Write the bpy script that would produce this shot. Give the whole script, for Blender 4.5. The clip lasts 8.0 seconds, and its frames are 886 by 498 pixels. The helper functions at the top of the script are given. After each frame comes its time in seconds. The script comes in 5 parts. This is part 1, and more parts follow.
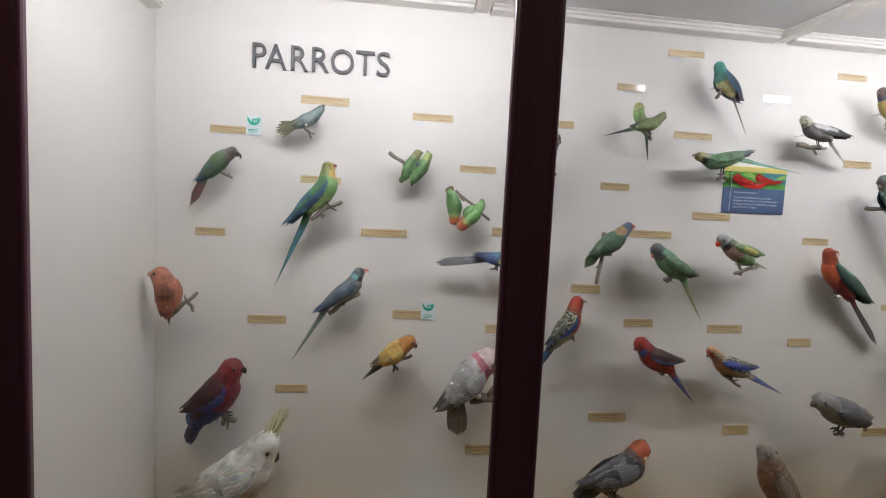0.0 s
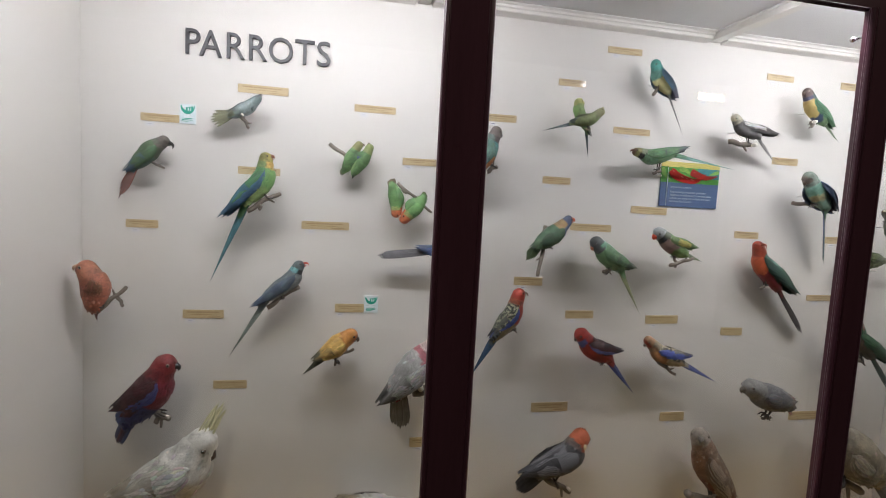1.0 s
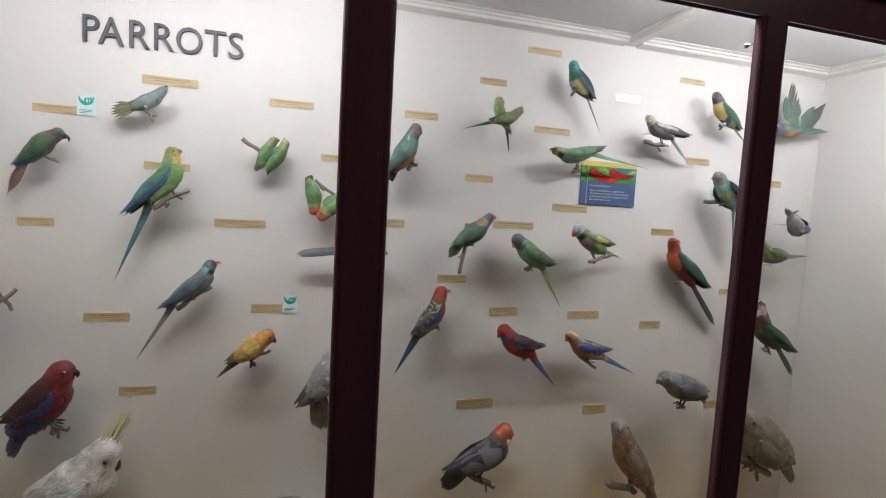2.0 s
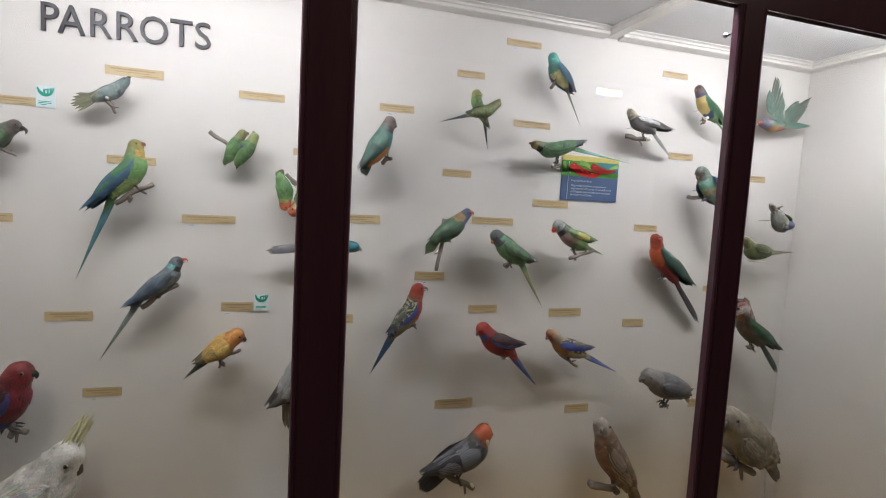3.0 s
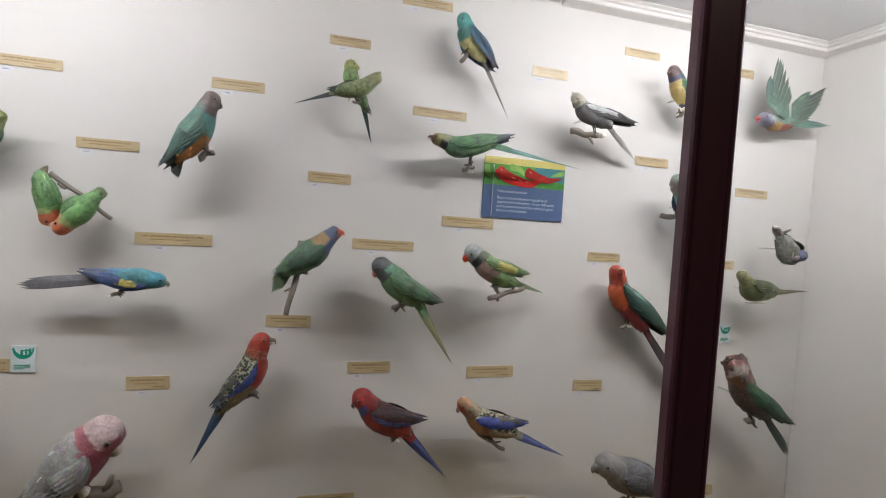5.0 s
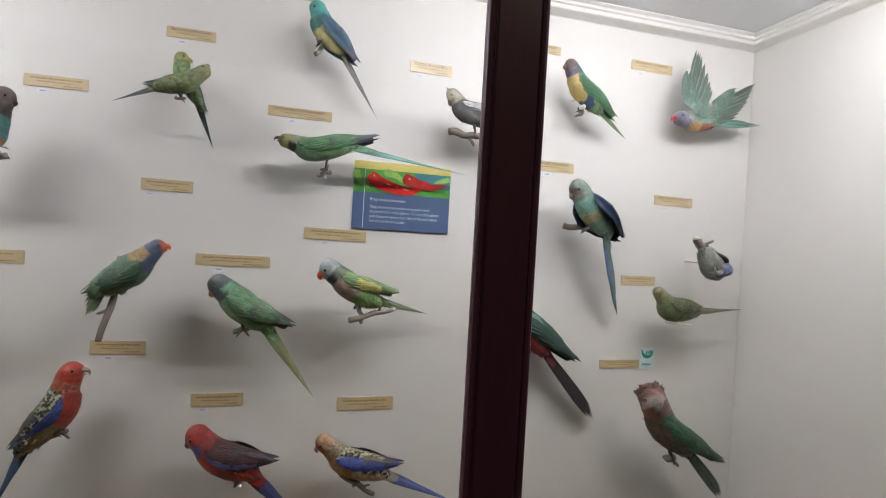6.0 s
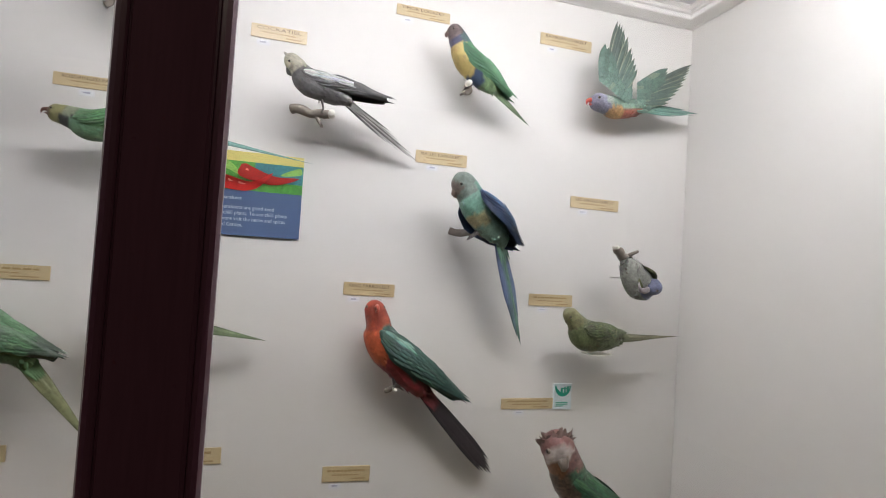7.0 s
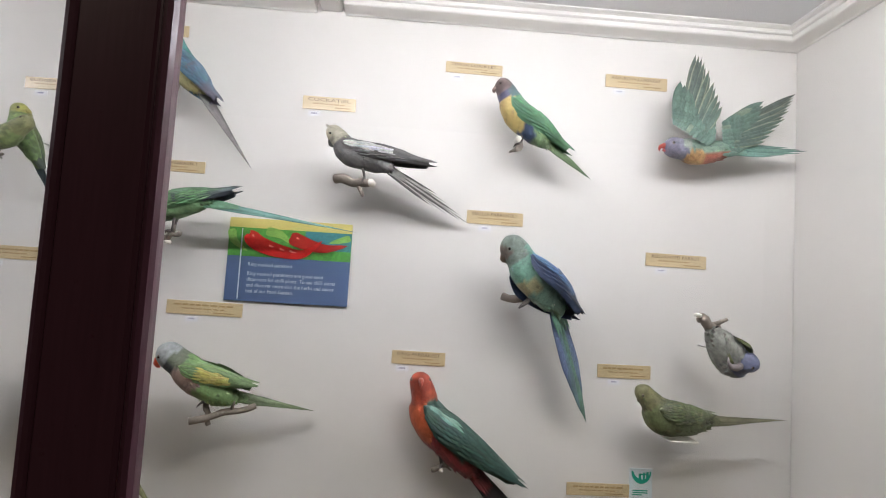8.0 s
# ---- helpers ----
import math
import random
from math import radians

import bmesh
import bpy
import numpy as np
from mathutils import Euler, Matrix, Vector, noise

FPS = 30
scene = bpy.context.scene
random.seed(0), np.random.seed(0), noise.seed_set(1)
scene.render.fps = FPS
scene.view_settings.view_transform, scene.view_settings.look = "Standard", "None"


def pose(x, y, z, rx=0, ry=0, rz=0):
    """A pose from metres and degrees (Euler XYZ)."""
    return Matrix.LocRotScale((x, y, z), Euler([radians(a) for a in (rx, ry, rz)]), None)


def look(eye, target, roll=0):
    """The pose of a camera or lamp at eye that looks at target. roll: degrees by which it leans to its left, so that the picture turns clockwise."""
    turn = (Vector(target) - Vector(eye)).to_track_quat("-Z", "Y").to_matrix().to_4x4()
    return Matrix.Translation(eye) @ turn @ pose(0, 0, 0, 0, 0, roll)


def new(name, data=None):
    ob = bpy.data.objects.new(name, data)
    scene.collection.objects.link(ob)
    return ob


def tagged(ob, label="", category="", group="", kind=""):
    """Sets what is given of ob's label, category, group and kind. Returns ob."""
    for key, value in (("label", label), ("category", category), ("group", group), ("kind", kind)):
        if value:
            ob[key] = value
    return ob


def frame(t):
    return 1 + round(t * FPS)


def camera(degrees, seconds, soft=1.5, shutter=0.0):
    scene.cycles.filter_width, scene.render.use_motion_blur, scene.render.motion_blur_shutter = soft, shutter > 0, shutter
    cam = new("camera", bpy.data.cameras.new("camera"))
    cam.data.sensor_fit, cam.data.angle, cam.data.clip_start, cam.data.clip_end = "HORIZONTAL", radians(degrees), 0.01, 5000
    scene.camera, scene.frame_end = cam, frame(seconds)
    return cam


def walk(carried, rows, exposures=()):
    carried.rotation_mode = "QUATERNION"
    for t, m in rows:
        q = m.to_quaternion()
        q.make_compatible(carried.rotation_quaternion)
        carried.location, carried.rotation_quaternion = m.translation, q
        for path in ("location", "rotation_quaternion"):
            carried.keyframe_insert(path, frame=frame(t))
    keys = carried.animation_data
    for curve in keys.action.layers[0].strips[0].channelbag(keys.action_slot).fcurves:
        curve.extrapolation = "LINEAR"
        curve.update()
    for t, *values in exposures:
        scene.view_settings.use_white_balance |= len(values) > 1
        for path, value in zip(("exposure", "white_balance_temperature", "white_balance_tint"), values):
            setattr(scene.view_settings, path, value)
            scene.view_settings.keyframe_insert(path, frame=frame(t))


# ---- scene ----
cam = camera(80.5, 8.0, soft=0.9)
PATH = [
    (0, (-0.067, -0.091, 1.528), (0.204, 1.884, 1.361), 2.8),
    (0.5, (-0.038, -0.097, 1.521), (0.294, 1.867, 1.347), 2.9),
    (1, (-0.007, -0.1, 1.525), (0.4, 1.85, 1.346), 3.1),
    (1.5, (0.037, -0.109, 1.524), (0.527, 1.822, 1.352), 3.1),
    (2, (0.085, -0.114, 1.525), (0.663, 1.793, 1.353), 3.2),
    (3.3, (0.2, -0.092, 1.513), (0.8, 1.805, 1.341), 3.1),
    (3.5, (0.252, -0.089, 1.516), (0.855, 1.81, 1.343), 3.1),
    (4, (0.337, -0.003, 1.5), (0.935, 1.898, 1.337), 3.0),
    (4.2, (0.361, 0.066, 1.477), (0.97, 1.967, 1.346), 3.0),
    (5.3, (0.694, 0.265, 1.531), (1.214, 2.196, 1.47), 4.1),
    (5.5, (0.776, 0.259, 1.534), (1.271, 2.197, 1.494), 4.1),
    (6, (0.9, 0.299, 1.524), (1.424, 2.229, 1.51), 3.3),
    (6.5, (1.028, 0.439, 1.517), (1.661, 2.336, 1.543), 2.4),
    (7, (1.205, 0.46, 1.519), (1.743, 2.385, 1.585), 3.6),
    (7.5, (1.294, 0.479, 1.561), (1.548, 2.461, 1.644), 4.1),
    (8, (1.325, 0.491, 1.599), (1.416, 2.484, 1.732), 3.5),
]
EXPOSURES = ()
walk(cam, [(t, look(eye, target, roll)) for t, eye, target, roll in PATH], EXPOSURES)

# ---------------------------------------------------------------- light
LAMP_POWER, LAMP_WATTS, LAMP_AIM, FILL_WATTS = 66.0, (1.75, 1.95), 0.25, 12.0
LAMP_COLOUR = (0.965, 0.957, 1.02)
world = bpy.data.worlds.new("dim_gallery")
world.use_nodes = True
world.node_tree.nodes["Background"].inputs["Color"].default_value = (0.9, 0.93, 1.0, 1)
world.node_tree.nodes["Background"].inputs["Strength"].default_value = 0.02
scene.world = world


# ---------------------------------------------------------------- materials
def srgb(h):
    v = [int(h[i:i + 2], 16) / 255 for i in (0, 2, 4)]
    return tuple(c / 12.92 if c <= 0.04045 else ((c + 0.055) / 1.055) ** 2.4 for c in v)


def material(name, colour, rough=0.6, metal=0.0, vary=0.06, scale=8.0, bump=0.0, bump_scale=60.0, coat=0.0, grain=None):
    """A principled surface with two scales of colour variation and fine relief."""
    m = bpy.data.materials.new(name)
    m.use_nodes = True
    nt = m.node_tree
    b = nt.nodes["Principled BSDF"]
    b.inputs["Roughness"].default_value = rough
    b.inputs["Metallic"].default_value = metal
    b.inputs["Coat Weight"].default_value = coat
    b.inputs["Coat Roughness"].default_value = 0.09
    tc = nt.nodes.new("ShaderNodeTexCoord")
    mp = nt.nodes.new("ShaderNodeMapping")
    if grain:
        mp.inputs["Scale"].default_value = grain
    nt.links.new(tc.outputs["Object"], mp.inputs["Vector"])
    n1 = nt.nodes.new("ShaderNodeTexNoise")
    n1.inputs["Scale"].default_value = scale
    n1.inputs["Detail"].default_value = 5
    n2 = nt.nodes.new("ShaderNodeTexNoise")
    n2.inputs["Scale"].default_value = scale * 9
    n2.inputs["Detail"].default_value = 3
    for n in (n1, n2):
        nt.links.new(mp.outputs["Vector"], n.inputs["Vector"])
    add = nt.nodes.new("ShaderNodeMath")
    add.operation = "ADD"
    nt.links.new(n1.outputs["Fac"], add.inputs[0])
    nt.links.new(n2.outputs["Fac"], add.inputs[1])
    ramp = nt.nodes.new("ShaderNodeMapRange")
    ramp.inputs["From Min"].default_value, ramp.inputs["From Max"].default_value = 0.6, 1.4
    ramp.inputs["To Min"].default_value, ramp.inputs["To Max"].default_value = 1 - vary, 1 + vary
    nt.links.new(add.outputs[0], ramp.inputs["Value"])
    mix = nt.nodes.new("ShaderNodeVectorMath")
    mix.operation = "SCALE"
    mix.inputs[0].default_value = colour
    nt.links.new(ramp.outputs["Result"], mix.inputs["Scale"])
    nt.links.new(mix.outputs["Vector"], b.inputs["Base Color"])
    if bump:
        bp = nt.nodes.new("ShaderNodeBump")
        bp.inputs["Strength"].default_value = bump
        bp.inputs["Distance"].default_value = 0.002
        n3 = nt.nodes.new("ShaderNodeTexNoise")
        n3.inputs["Scale"].default_value = bump_scale
        n3.inputs["Detail"].default_value = 4
        nt.links.new(mp.outputs["Vector"], n3.inputs["Vector"])
        nt.links.new(n3.outputs["Fac"], bp.inputs["Height"])
        nt.links.new(bp.outputs["Normal"], b.inputs["Normal"])
    return m


def plumage_material():
    """Feathers: colour from the mesh, alpha drives dark scalloping, fine barbs in relief."""
    m = bpy.data.materials.new("plumage")
    m.use_nodes = True
    nt = m.node_tree
    b = nt.nodes["Principled BSDF"]
    b.inputs["Roughness"].default_value = 0.5
    b.inputs["Specular IOR Level"].default_value = 0.42
    b.inputs["Sheen Weight"].default_value = 0.07
    b.inputs["Sheen Roughness"].default_value = 0.45
    at = nt.nodes.new("ShaderNodeAttribute")
    at.attribute_name = "feather"
    tc = nt.nodes.new("ShaderNodeTexCoord")
    vor = nt.nodes.new("ShaderNodeTexVoronoi")
    vor.inputs["Scale"].default_value = 165.0
    nt.links.new(tc.outputs["Object"], vor.inputs["Vector"])
    edge = nt.nodes.new("ShaderNodeMapRange")
    edge.inputs["From Min"].default_value, edge.inputs["From Max"].default_value = 0.63, 0.43
    nt.links.new(vor.outputs["Distance"], edge.inputs["Value"])
    n1 = nt.nodes.new("ShaderNodeTexNoise")
    n1.inputs["Scale"].default_value, n1.inputs["Detail"].default_value = 38.0, 6
    nt.links.new(tc.outputs["Object"], n1.inputs["Vector"])
    n2 = nt.nodes.new("ShaderNodeTexNoise")
    n2.inputs["Scale"].default_value, n2.inputs["Detail"].default_value = 210.0, 4
    nt.links.new(tc.outputs["Object"], n2.inputs["Vector"])
    add = nt.nodes.new("ShaderNodeMath")
    add.operation = "ADD"
    nt.links.new(n1.outputs["Fac"], add.inputs[0])
    nt.links.new(n2.outputs["Fac"], add.inputs[1])
    var = nt.nodes.new("ShaderNodeMapRange")
    var.inputs["From Min"].default_value, var.inputs["From Max"].default_value = 0.65, 1.35
    var.inputs["To Min"].default_value, var.inputs["To Max"].default_value = 0.64, 1.32
    nt.links.new(add.outputs[0], var.inputs["Value"])
    sc = nt.nodes.new("ShaderNodeVectorMath")
    sc.operation = "SCALE"
    nt.links.new(at.outputs["Color"], sc.inputs[0])
    nt.links.new(var.outputs["Result"], sc.inputs["Scale"])
    amount = nt.nodes.new("ShaderNodeMath")
    amount.operation = "MULTIPLY"
    nt.links.new(edge.outputs["Result"], amount.inputs[0])
    nt.links.new(at.outputs["Alpha"], amount.inputs[1])
    mix = nt.nodes.new("ShaderNodeMix")
    mix.data_type = "RGBA"
    mix.inputs[7].default_value = (0.012, 0.012, 0.014, 1)
    nt.links.new(amount.outputs[0], mix.inputs[0])
    nt.links.new(sc.outputs["Vector"], mix.inputs[6])
    nt.links.new(mix.outputs[2], b.inputs["Base Color"])
    bp = nt.nodes.new("ShaderNodeBump")
    bp.inputs["Strength"].default_value, bp.inputs["Distance"].default_value = 0.30, 0.0018
    hgt = nt.nodes.new("ShaderNodeMath")
    hgt.operation = "ADD"
    nt.links.new(vor.outputs["Distance"], hgt.inputs[0])
    nt.links.new(n2.outputs["Fac"], hgt.inputs[1])
    nt.links.new(hgt.outputs[0], bp.inputs["Height"])
    nt.links.new(bp.outputs["Normal"], b.inputs["Normal"])
    return m


def glass_material():
    m = bpy.data.materials.new("case_glass")
    m.use_nodes = True
    nt = m.node_tree
    nt.nodes.remove(nt.nodes["Principled BSDF"])
    clear, gloss = nt.nodes.new("ShaderNodeBsdfTransparent"), nt.nodes.new("ShaderNodeBsdfGlossy")
    clear.inputs["Color"].default_value = (0.97, 0.98, 0.97, 1)
    gloss.inputs["Roughness"].default_value = 0.01
    mix = nt.nodes.new("ShaderNodeMixShader")
    mix.inputs["Fac"].default_value = 0.03
    nt.links.new(clear.outputs[0], mix.inputs[1])
    nt.links.new(gloss.outputs[0], mix.inputs[2])
    nt.links.new(mix.outputs[0], nt.nodes["Material Output"].inputs["Surface"])
    return m


def lamp_material(strength):
    m = bpy.data.materials.new("lamp_tube")
    m.use_nodes = True
    nt = m.node_tree
    nt.nodes.remove(nt.nodes["Principled BSDF"])
    em = nt.nodes.new("ShaderNodeEmission")
    em.inputs["Color"].default_value = (0.968, 0.955, 1.015, 1)
    em.inputs["Strength"].default_value = strength
    nt.links.new(em.outputs[0], nt.nodes["Material Output"].inputs["Surface"])
    return m


M_WALL = material("painted_wall", srgb("dedbd7"), 0.55, vary=0.025, scale=2.2, bump=0.12, bump_scale=120)
M_BASE = material("pale_brown_board", srgb("bd9850"), 0.6, vary=0.1, scale=5, bump=0.1, bump_scale=80)
M_CEIL = material("painted_ceiling", srgb("e0e0e2"), 0.7, vary=0.03, scale=3.0, bump=0.1, bump_scale=90)
M_TRIM = material("gloss_white_trim", srgb("e6e3df"), 0.35, vary=0.03, scale=6, bump=0.1, bump_scale=70)
M_MAHOGANY = material("dark_mahogany", srgb("50303c"), 0.30, vary=0.14, scale=4, bump=0.05, bump_scale=40, coat=0.3, grain=(9, 9, 0.7))
M_PAPER = material("aged_card", srgb("c8b48e"), 0.35, vary=0.12, scale=14, coat=0.9, grain=(0.6, 1, 3))
M_EMBLEM = material("bluish_white_card", srgb("dfeaee"), 0.35, vary=0.03, scale=20, coat=0.3)
M_TAG = material("white_tag", srgb("e4e4e8"), 0.5, vary=0.04, scale=20)
M_INK = material("brown_ink", srgb("66523a"), 0.6, vary=0.2, scale=60)
M_INKFAINT = material("faded_brown_ink", srgb("a0885e"), 0.6, vary=0.2, scale=60)
M_GREYINK = material("grey_ink", srgb("8c8fa4"), 0.6, vary=0.1, scale=60)
M_LETTER = material("charcoal_lettering", srgb("38383c"), 0.45, vary=0.1, scale=30)
M_SIGNBLUE = material("slate_blue_print", srgb("4f6285"), 0.35, vary=0.05, scale=12, coat=0.2)
M_SIGNYELLOW = material("pale_yellow_print", srgb("d6c877"), 0.35, vary=0.05, scale=12, coat=0.2)
M_SIGNGREEN = material("leaf_green_print", srgb("4f9440"), 0.35, vary=0.45, scale=22, coat=0.2)
M_LEAFLIGHT = material("light_leaf_print", srgb("86b45a"), 0.35, vary=0.3, scale=25, coat=0.2)
M_SIGNTEAL = material("blurred_teal_print", srgb("3d7f86"), 0.35, vary=0.3, scale=20, coat=0.2)
M_CHILLI = material("red_chilli_print", srgb("c32b26"), 0.3, vary=0.3, scale=30, coat=0.4)
M_CHILLIDARK = material("dark_chilli_print", srgb("a02620"), 0.3, vary=0.3, scale=30, coat=0.4)
M_CHILLILIGHT = material("pale_chilli_glint", srgb("e88f80"), 0.3, vary=0.2, scale=30, coat=0.3)
M_WHITEINK = material("white_print", srgb("c9d0da"), 0.4, vary=0.03, scale=30)
M_TEAL = material("teal_print", srgb("1fa38a"), 0.4, vary=0.08, scale=40)
M_BARK = material("grey_bark", srgb("7f766d"), 0.75, vary=0.35, scale=40, bump=0.6, bump_scale=160)
M_SAWN = material("pale_sawn_end", srgb("e4e0d6"), 0.6, vary=0.05, scale=60)
M_LEG = material("scaly_leg", srgb("4f4a48"), 0.6, vary=0.25, scale=90, bump=0.4, bump_scale=400)
M_EYE = material("glass_eye", srgb("120d0a"), 0.08, vary=0.1, scale=40, coat=0.8)
M_EYERING = material("bare_eye_ring", srgb("6a5f56"), 0.6, vary=0.1, scale=90)
M_STEEL = material("polished_steel", srgb("c8c8cc"), 0.15, metal=1.0, vary=0.04, scale=30)
M_ROD = material("dull_wire", srgb("b4b1ac"), 0.45, metal=0.3, vary=0.1, scale=40)
M_CARPET = material("dark_gallery_floor", srgb("3b332d"), 0.8, vary=0.2, scale=4, bump=0.3, bump_scale=200)
M_ROOM = material("dim_gallery_wall", srgb("55504a"), 0.8, vary=0.08, scale=2)
M_FEATHER = plumage_material()
M_GLASS = glass_material()
M_TUBE = lamp_material(LAMP_POWER)
BEAKS = {}


def beak_material(h):
    if h not in BEAKS:
        BEAKS[h] = material("horn_" + h, srgb(h), 0.35, vary=0.15, scale=70)
    return BEAKS[h]


# ---------------------------------------------------------------- mesh helpers
def part(name, bm, mat, parent=None, label="", smooth=True):
    me = bpy.data.meshes.new(name)
    bm.normal_update()
    bm.to_mesh(me)
    bm.free()
    me.materials.append(mat)
    if smooth:
        for p in me.polygons:
            p.use_smooth = True
    ob = new(name, me)
    if parent is not None:
        ob.parent = parent
    if label:
        ob["label"] = label
    return ob


def box(x0, x1, y0, y1, z0, z1, bevel=0.0, bm=None):
    b = bmesh.new()
    bmesh.ops.create_cube(b, size=1.0)
    bmesh.ops.scale(b, vec=(x1 - x0, y1 - y0, z1 - z0), verts=b.verts)
    bmesh.ops.translate(b, vec=((x0 + x1) / 2, (y0 + y1) / 2, (z0 + z1) / 2), verts=b.verts)
    if bevel:
        bmesh.ops.bevel(b, geom=list(b.edges), offset=bevel, segments=2, affect="EDGES", profile=0.5)
    if bm is None:
        return b
    me = bpy.data.meshes.new("tmp")
    b.to_mesh(me)
    b.free()
    bm.from_mesh(me)
    bpy.data.meshes.remove(me)
    return bm


def extrude_profile(points, start, end, along):
    """A closed profile swept straight from start to end; along maps (u, v, w) to a place."""
    bm = bmesh.new()
    rings = [[bm.verts.new(along(u, v, w)) for u, v in points] for w in (start, end)]
    n = len(points)
    for i in range(n):
        bm.faces.new((rings[0][i], rings[0][(i + 1) % n], rings[1][(i + 1) % n], rings[1][i]))
    bm.faces.new(rings[0][::-1])
    bm.faces.new(rings[1])
    bmesh.ops.recalc_face_normals(bm, faces=bm.faces)
    return bm


def tube(points, radii, seg=8, bm=None, cap=True):
    """A round limb along points."""
    bm = bm or bmesh.new()
    pts = [Vector(p) for p in points]
    rings = []
    side = None
    for i, p in enumerate(pts):
        t = (pts[min(i + 1, len(pts) - 1)] - pts[max(i - 1, 0)]).normalized()
        if side is None:
            side = t.orthogonal().normalized()
        side = (side - t * side.dot(t)).normalized()
        up = t.cross(side)
        rings.append([bm.verts.new(p + (side * math.cos(a) + up * math.sin(a)) * radii[i])
                      for a in [2 * math.pi * k / seg for k in range(seg)]])
    for a, b in zip(rings, rings[1:]):
        for k in range(seg):
            bm.faces.new((a[k], a[(k + 1) % seg], b[(k + 1) % seg], b[k]))
    if cap:
        bm.faces.new(rings[0][::-1])
        bm.faces.new(rings[-1])
    return bm


def ball(centre, r, bm=None, seg=10):
    bm = bm or bmesh.new()
    bmesh.ops.create_uvsphere(bm, u_segments=seg, v_segments=seg // 2 + 1, radius=r, matrix=Matrix.Translation(centre))
    return bm


def thing(name, at, label, category, group=""):
    e = new(name)
    e.location = at
    e.empty_display_size = 0.02
    return tagged(e, label, category, group)


def under(ob, parent):
    """Keeps ob where it is while parent, at its own place, takes it over."""
    ob.parent = parent
    ob.matrix_parent_inverse = Matrix.Translation(parent.location).inverted()
    return ob


# ---------------------------------------------------------------- the case
WALL_Y, LEFT_X, RIGHT_X, CEIL_Z, FLOOR_Z = 1.405, -0.645, 2.002, 2.095, 0.40
FRONT, BACK = 0.842, 0.872


def struct(name, bm, mat, label, smooth=False):
    return tagged(part(name, bm, mat, None, "", smooth), label, "", "", "structure")


def build_shell():
    struct("wall_back", box(LEFT_X - 0.05, RIGHT_X + 0.05, WALL_Y, WALL_Y + 0.05, FLOOR_Z - 0.03, CEIL_Z + 0.03), M_WALL, "off-white painted back panel of the display case")
    struct("wall_left", box(LEFT_X - 0.05, LEFT_X, BACK + 0.004, WALL_Y - 0.001, FLOOR_Z - 0.03, CEIL_Z + 0.03), M_WALL, "off-white painted end panel of the display case")
    struct("wall_right", box(RIGHT_X, RIGHT_X + 0.05, BACK + 0.004, WALL_Y - 0.001, FLOOR_Z - 0.03, CEIL_Z + 0.03), M_WALL, "off-white painted end panel of the display case")
    struct("ceiling", box(LEFT_X, RIGHT_X, 0.80, WALL_Y, CEIL_Z, CEIL_Z + 0.03), M_CEIL, "pale grey painted ceiling board of the case")
    struct("case_floor", box(LEFT_X, RIGHT_X, BACK, WALL_Y, FLOOR_Z - 0.03, FLOOR_Z), M_BASE, "pale brown base board of the case")
    # moulded cornice: (out from the wall, height below the ceiling)
    prof = [(0.0, -0.029), (0.003, -0.0300), (0.006, -0.0280), (0.029, -0.0255), (0.032, -0.0245), (0.033, -0.0225), (0.0325, -0.0150),
            (0.036, -0.0145), (0.0375, -0.0130), (0.0375, -0.0070), (0.042, -0.0060), (0.046, -0.0035), (0.046, -0.001), (0.0, -0.001)]
    for i, (a, b) in enumerate(((LEFT_X, 0.190), (0.240, 1.118), (1.168, RIGHT_X))):
        struct("trim_back_%d" % (i + 1), extrude_profile(prof, a, b, lambda u, v, w: (w, WALL_Y - u, CEIL_Z + v)), M_TRIM, "white moulded cornice along the back panel", False)
    struct("trim_left", extrude_profile(prof, BACK, WALL_Y - 0.0465, lambda u, v, w: (LEFT_X + u, w, CEIL_Z - 0.082 + v)), M_TRIM, "white moulded cornice along the end panel")
    struct("trim_right", extrude_profile(prof, BACK, WALL_Y - 0.0005, lambda u, v, w: (RIGHT_X - u, w, CEIL_Z + v - 0.0002)), M_TRIM, "white moulded cornice along the end panel")
    for i, x in enumerate((0.215, 1.143)):
        rib = [(-0.024, -0.001), (-0.024, -0.005), (-0.019, -0.008), (-0.018, -0.020), (-0.016, -0.024), (0.016, -0.024), (0.018, -0.020), (0.019, -0.008), (0.024, -0.005), (0.024, -0.001)]
        struct("ceiling_rib_%d" % (i + 1), extrude_profile(rib, BACK, WALL_Y - 0.001, lambda u, v, w: (x + u, w, CEIL_Z + v)), M_TRIM, "white painted rib across the case ceiling")
    # outside the case
    struct("floor", box(-4, 5, -4.2, 1.6, -0.05, 0.0), M_CARPET, "dark floor of the dim gallery")
    struct("gallery_ceiling", box(-4, 5, -4.2, 0.79, 3.2, 3.25), M_ROOM, "dim gallery ceiling")
    struct("wall_gallery_back", box(-4, 5, -4.25, -4.2, 0, 3.2), M_ROOM, "dim gallery wall behind the visitor")
    struct("wall_gallery_left", box(-4.05, -4, -4.2, 0.79, 0, 3.2), M_ROOM, "dim gallery side wall")
    struct("wall_gallery_right", box(5, 5.05, -4.2, 0.79, 0, 3.2), M_ROOM, "dim gallery side wall")


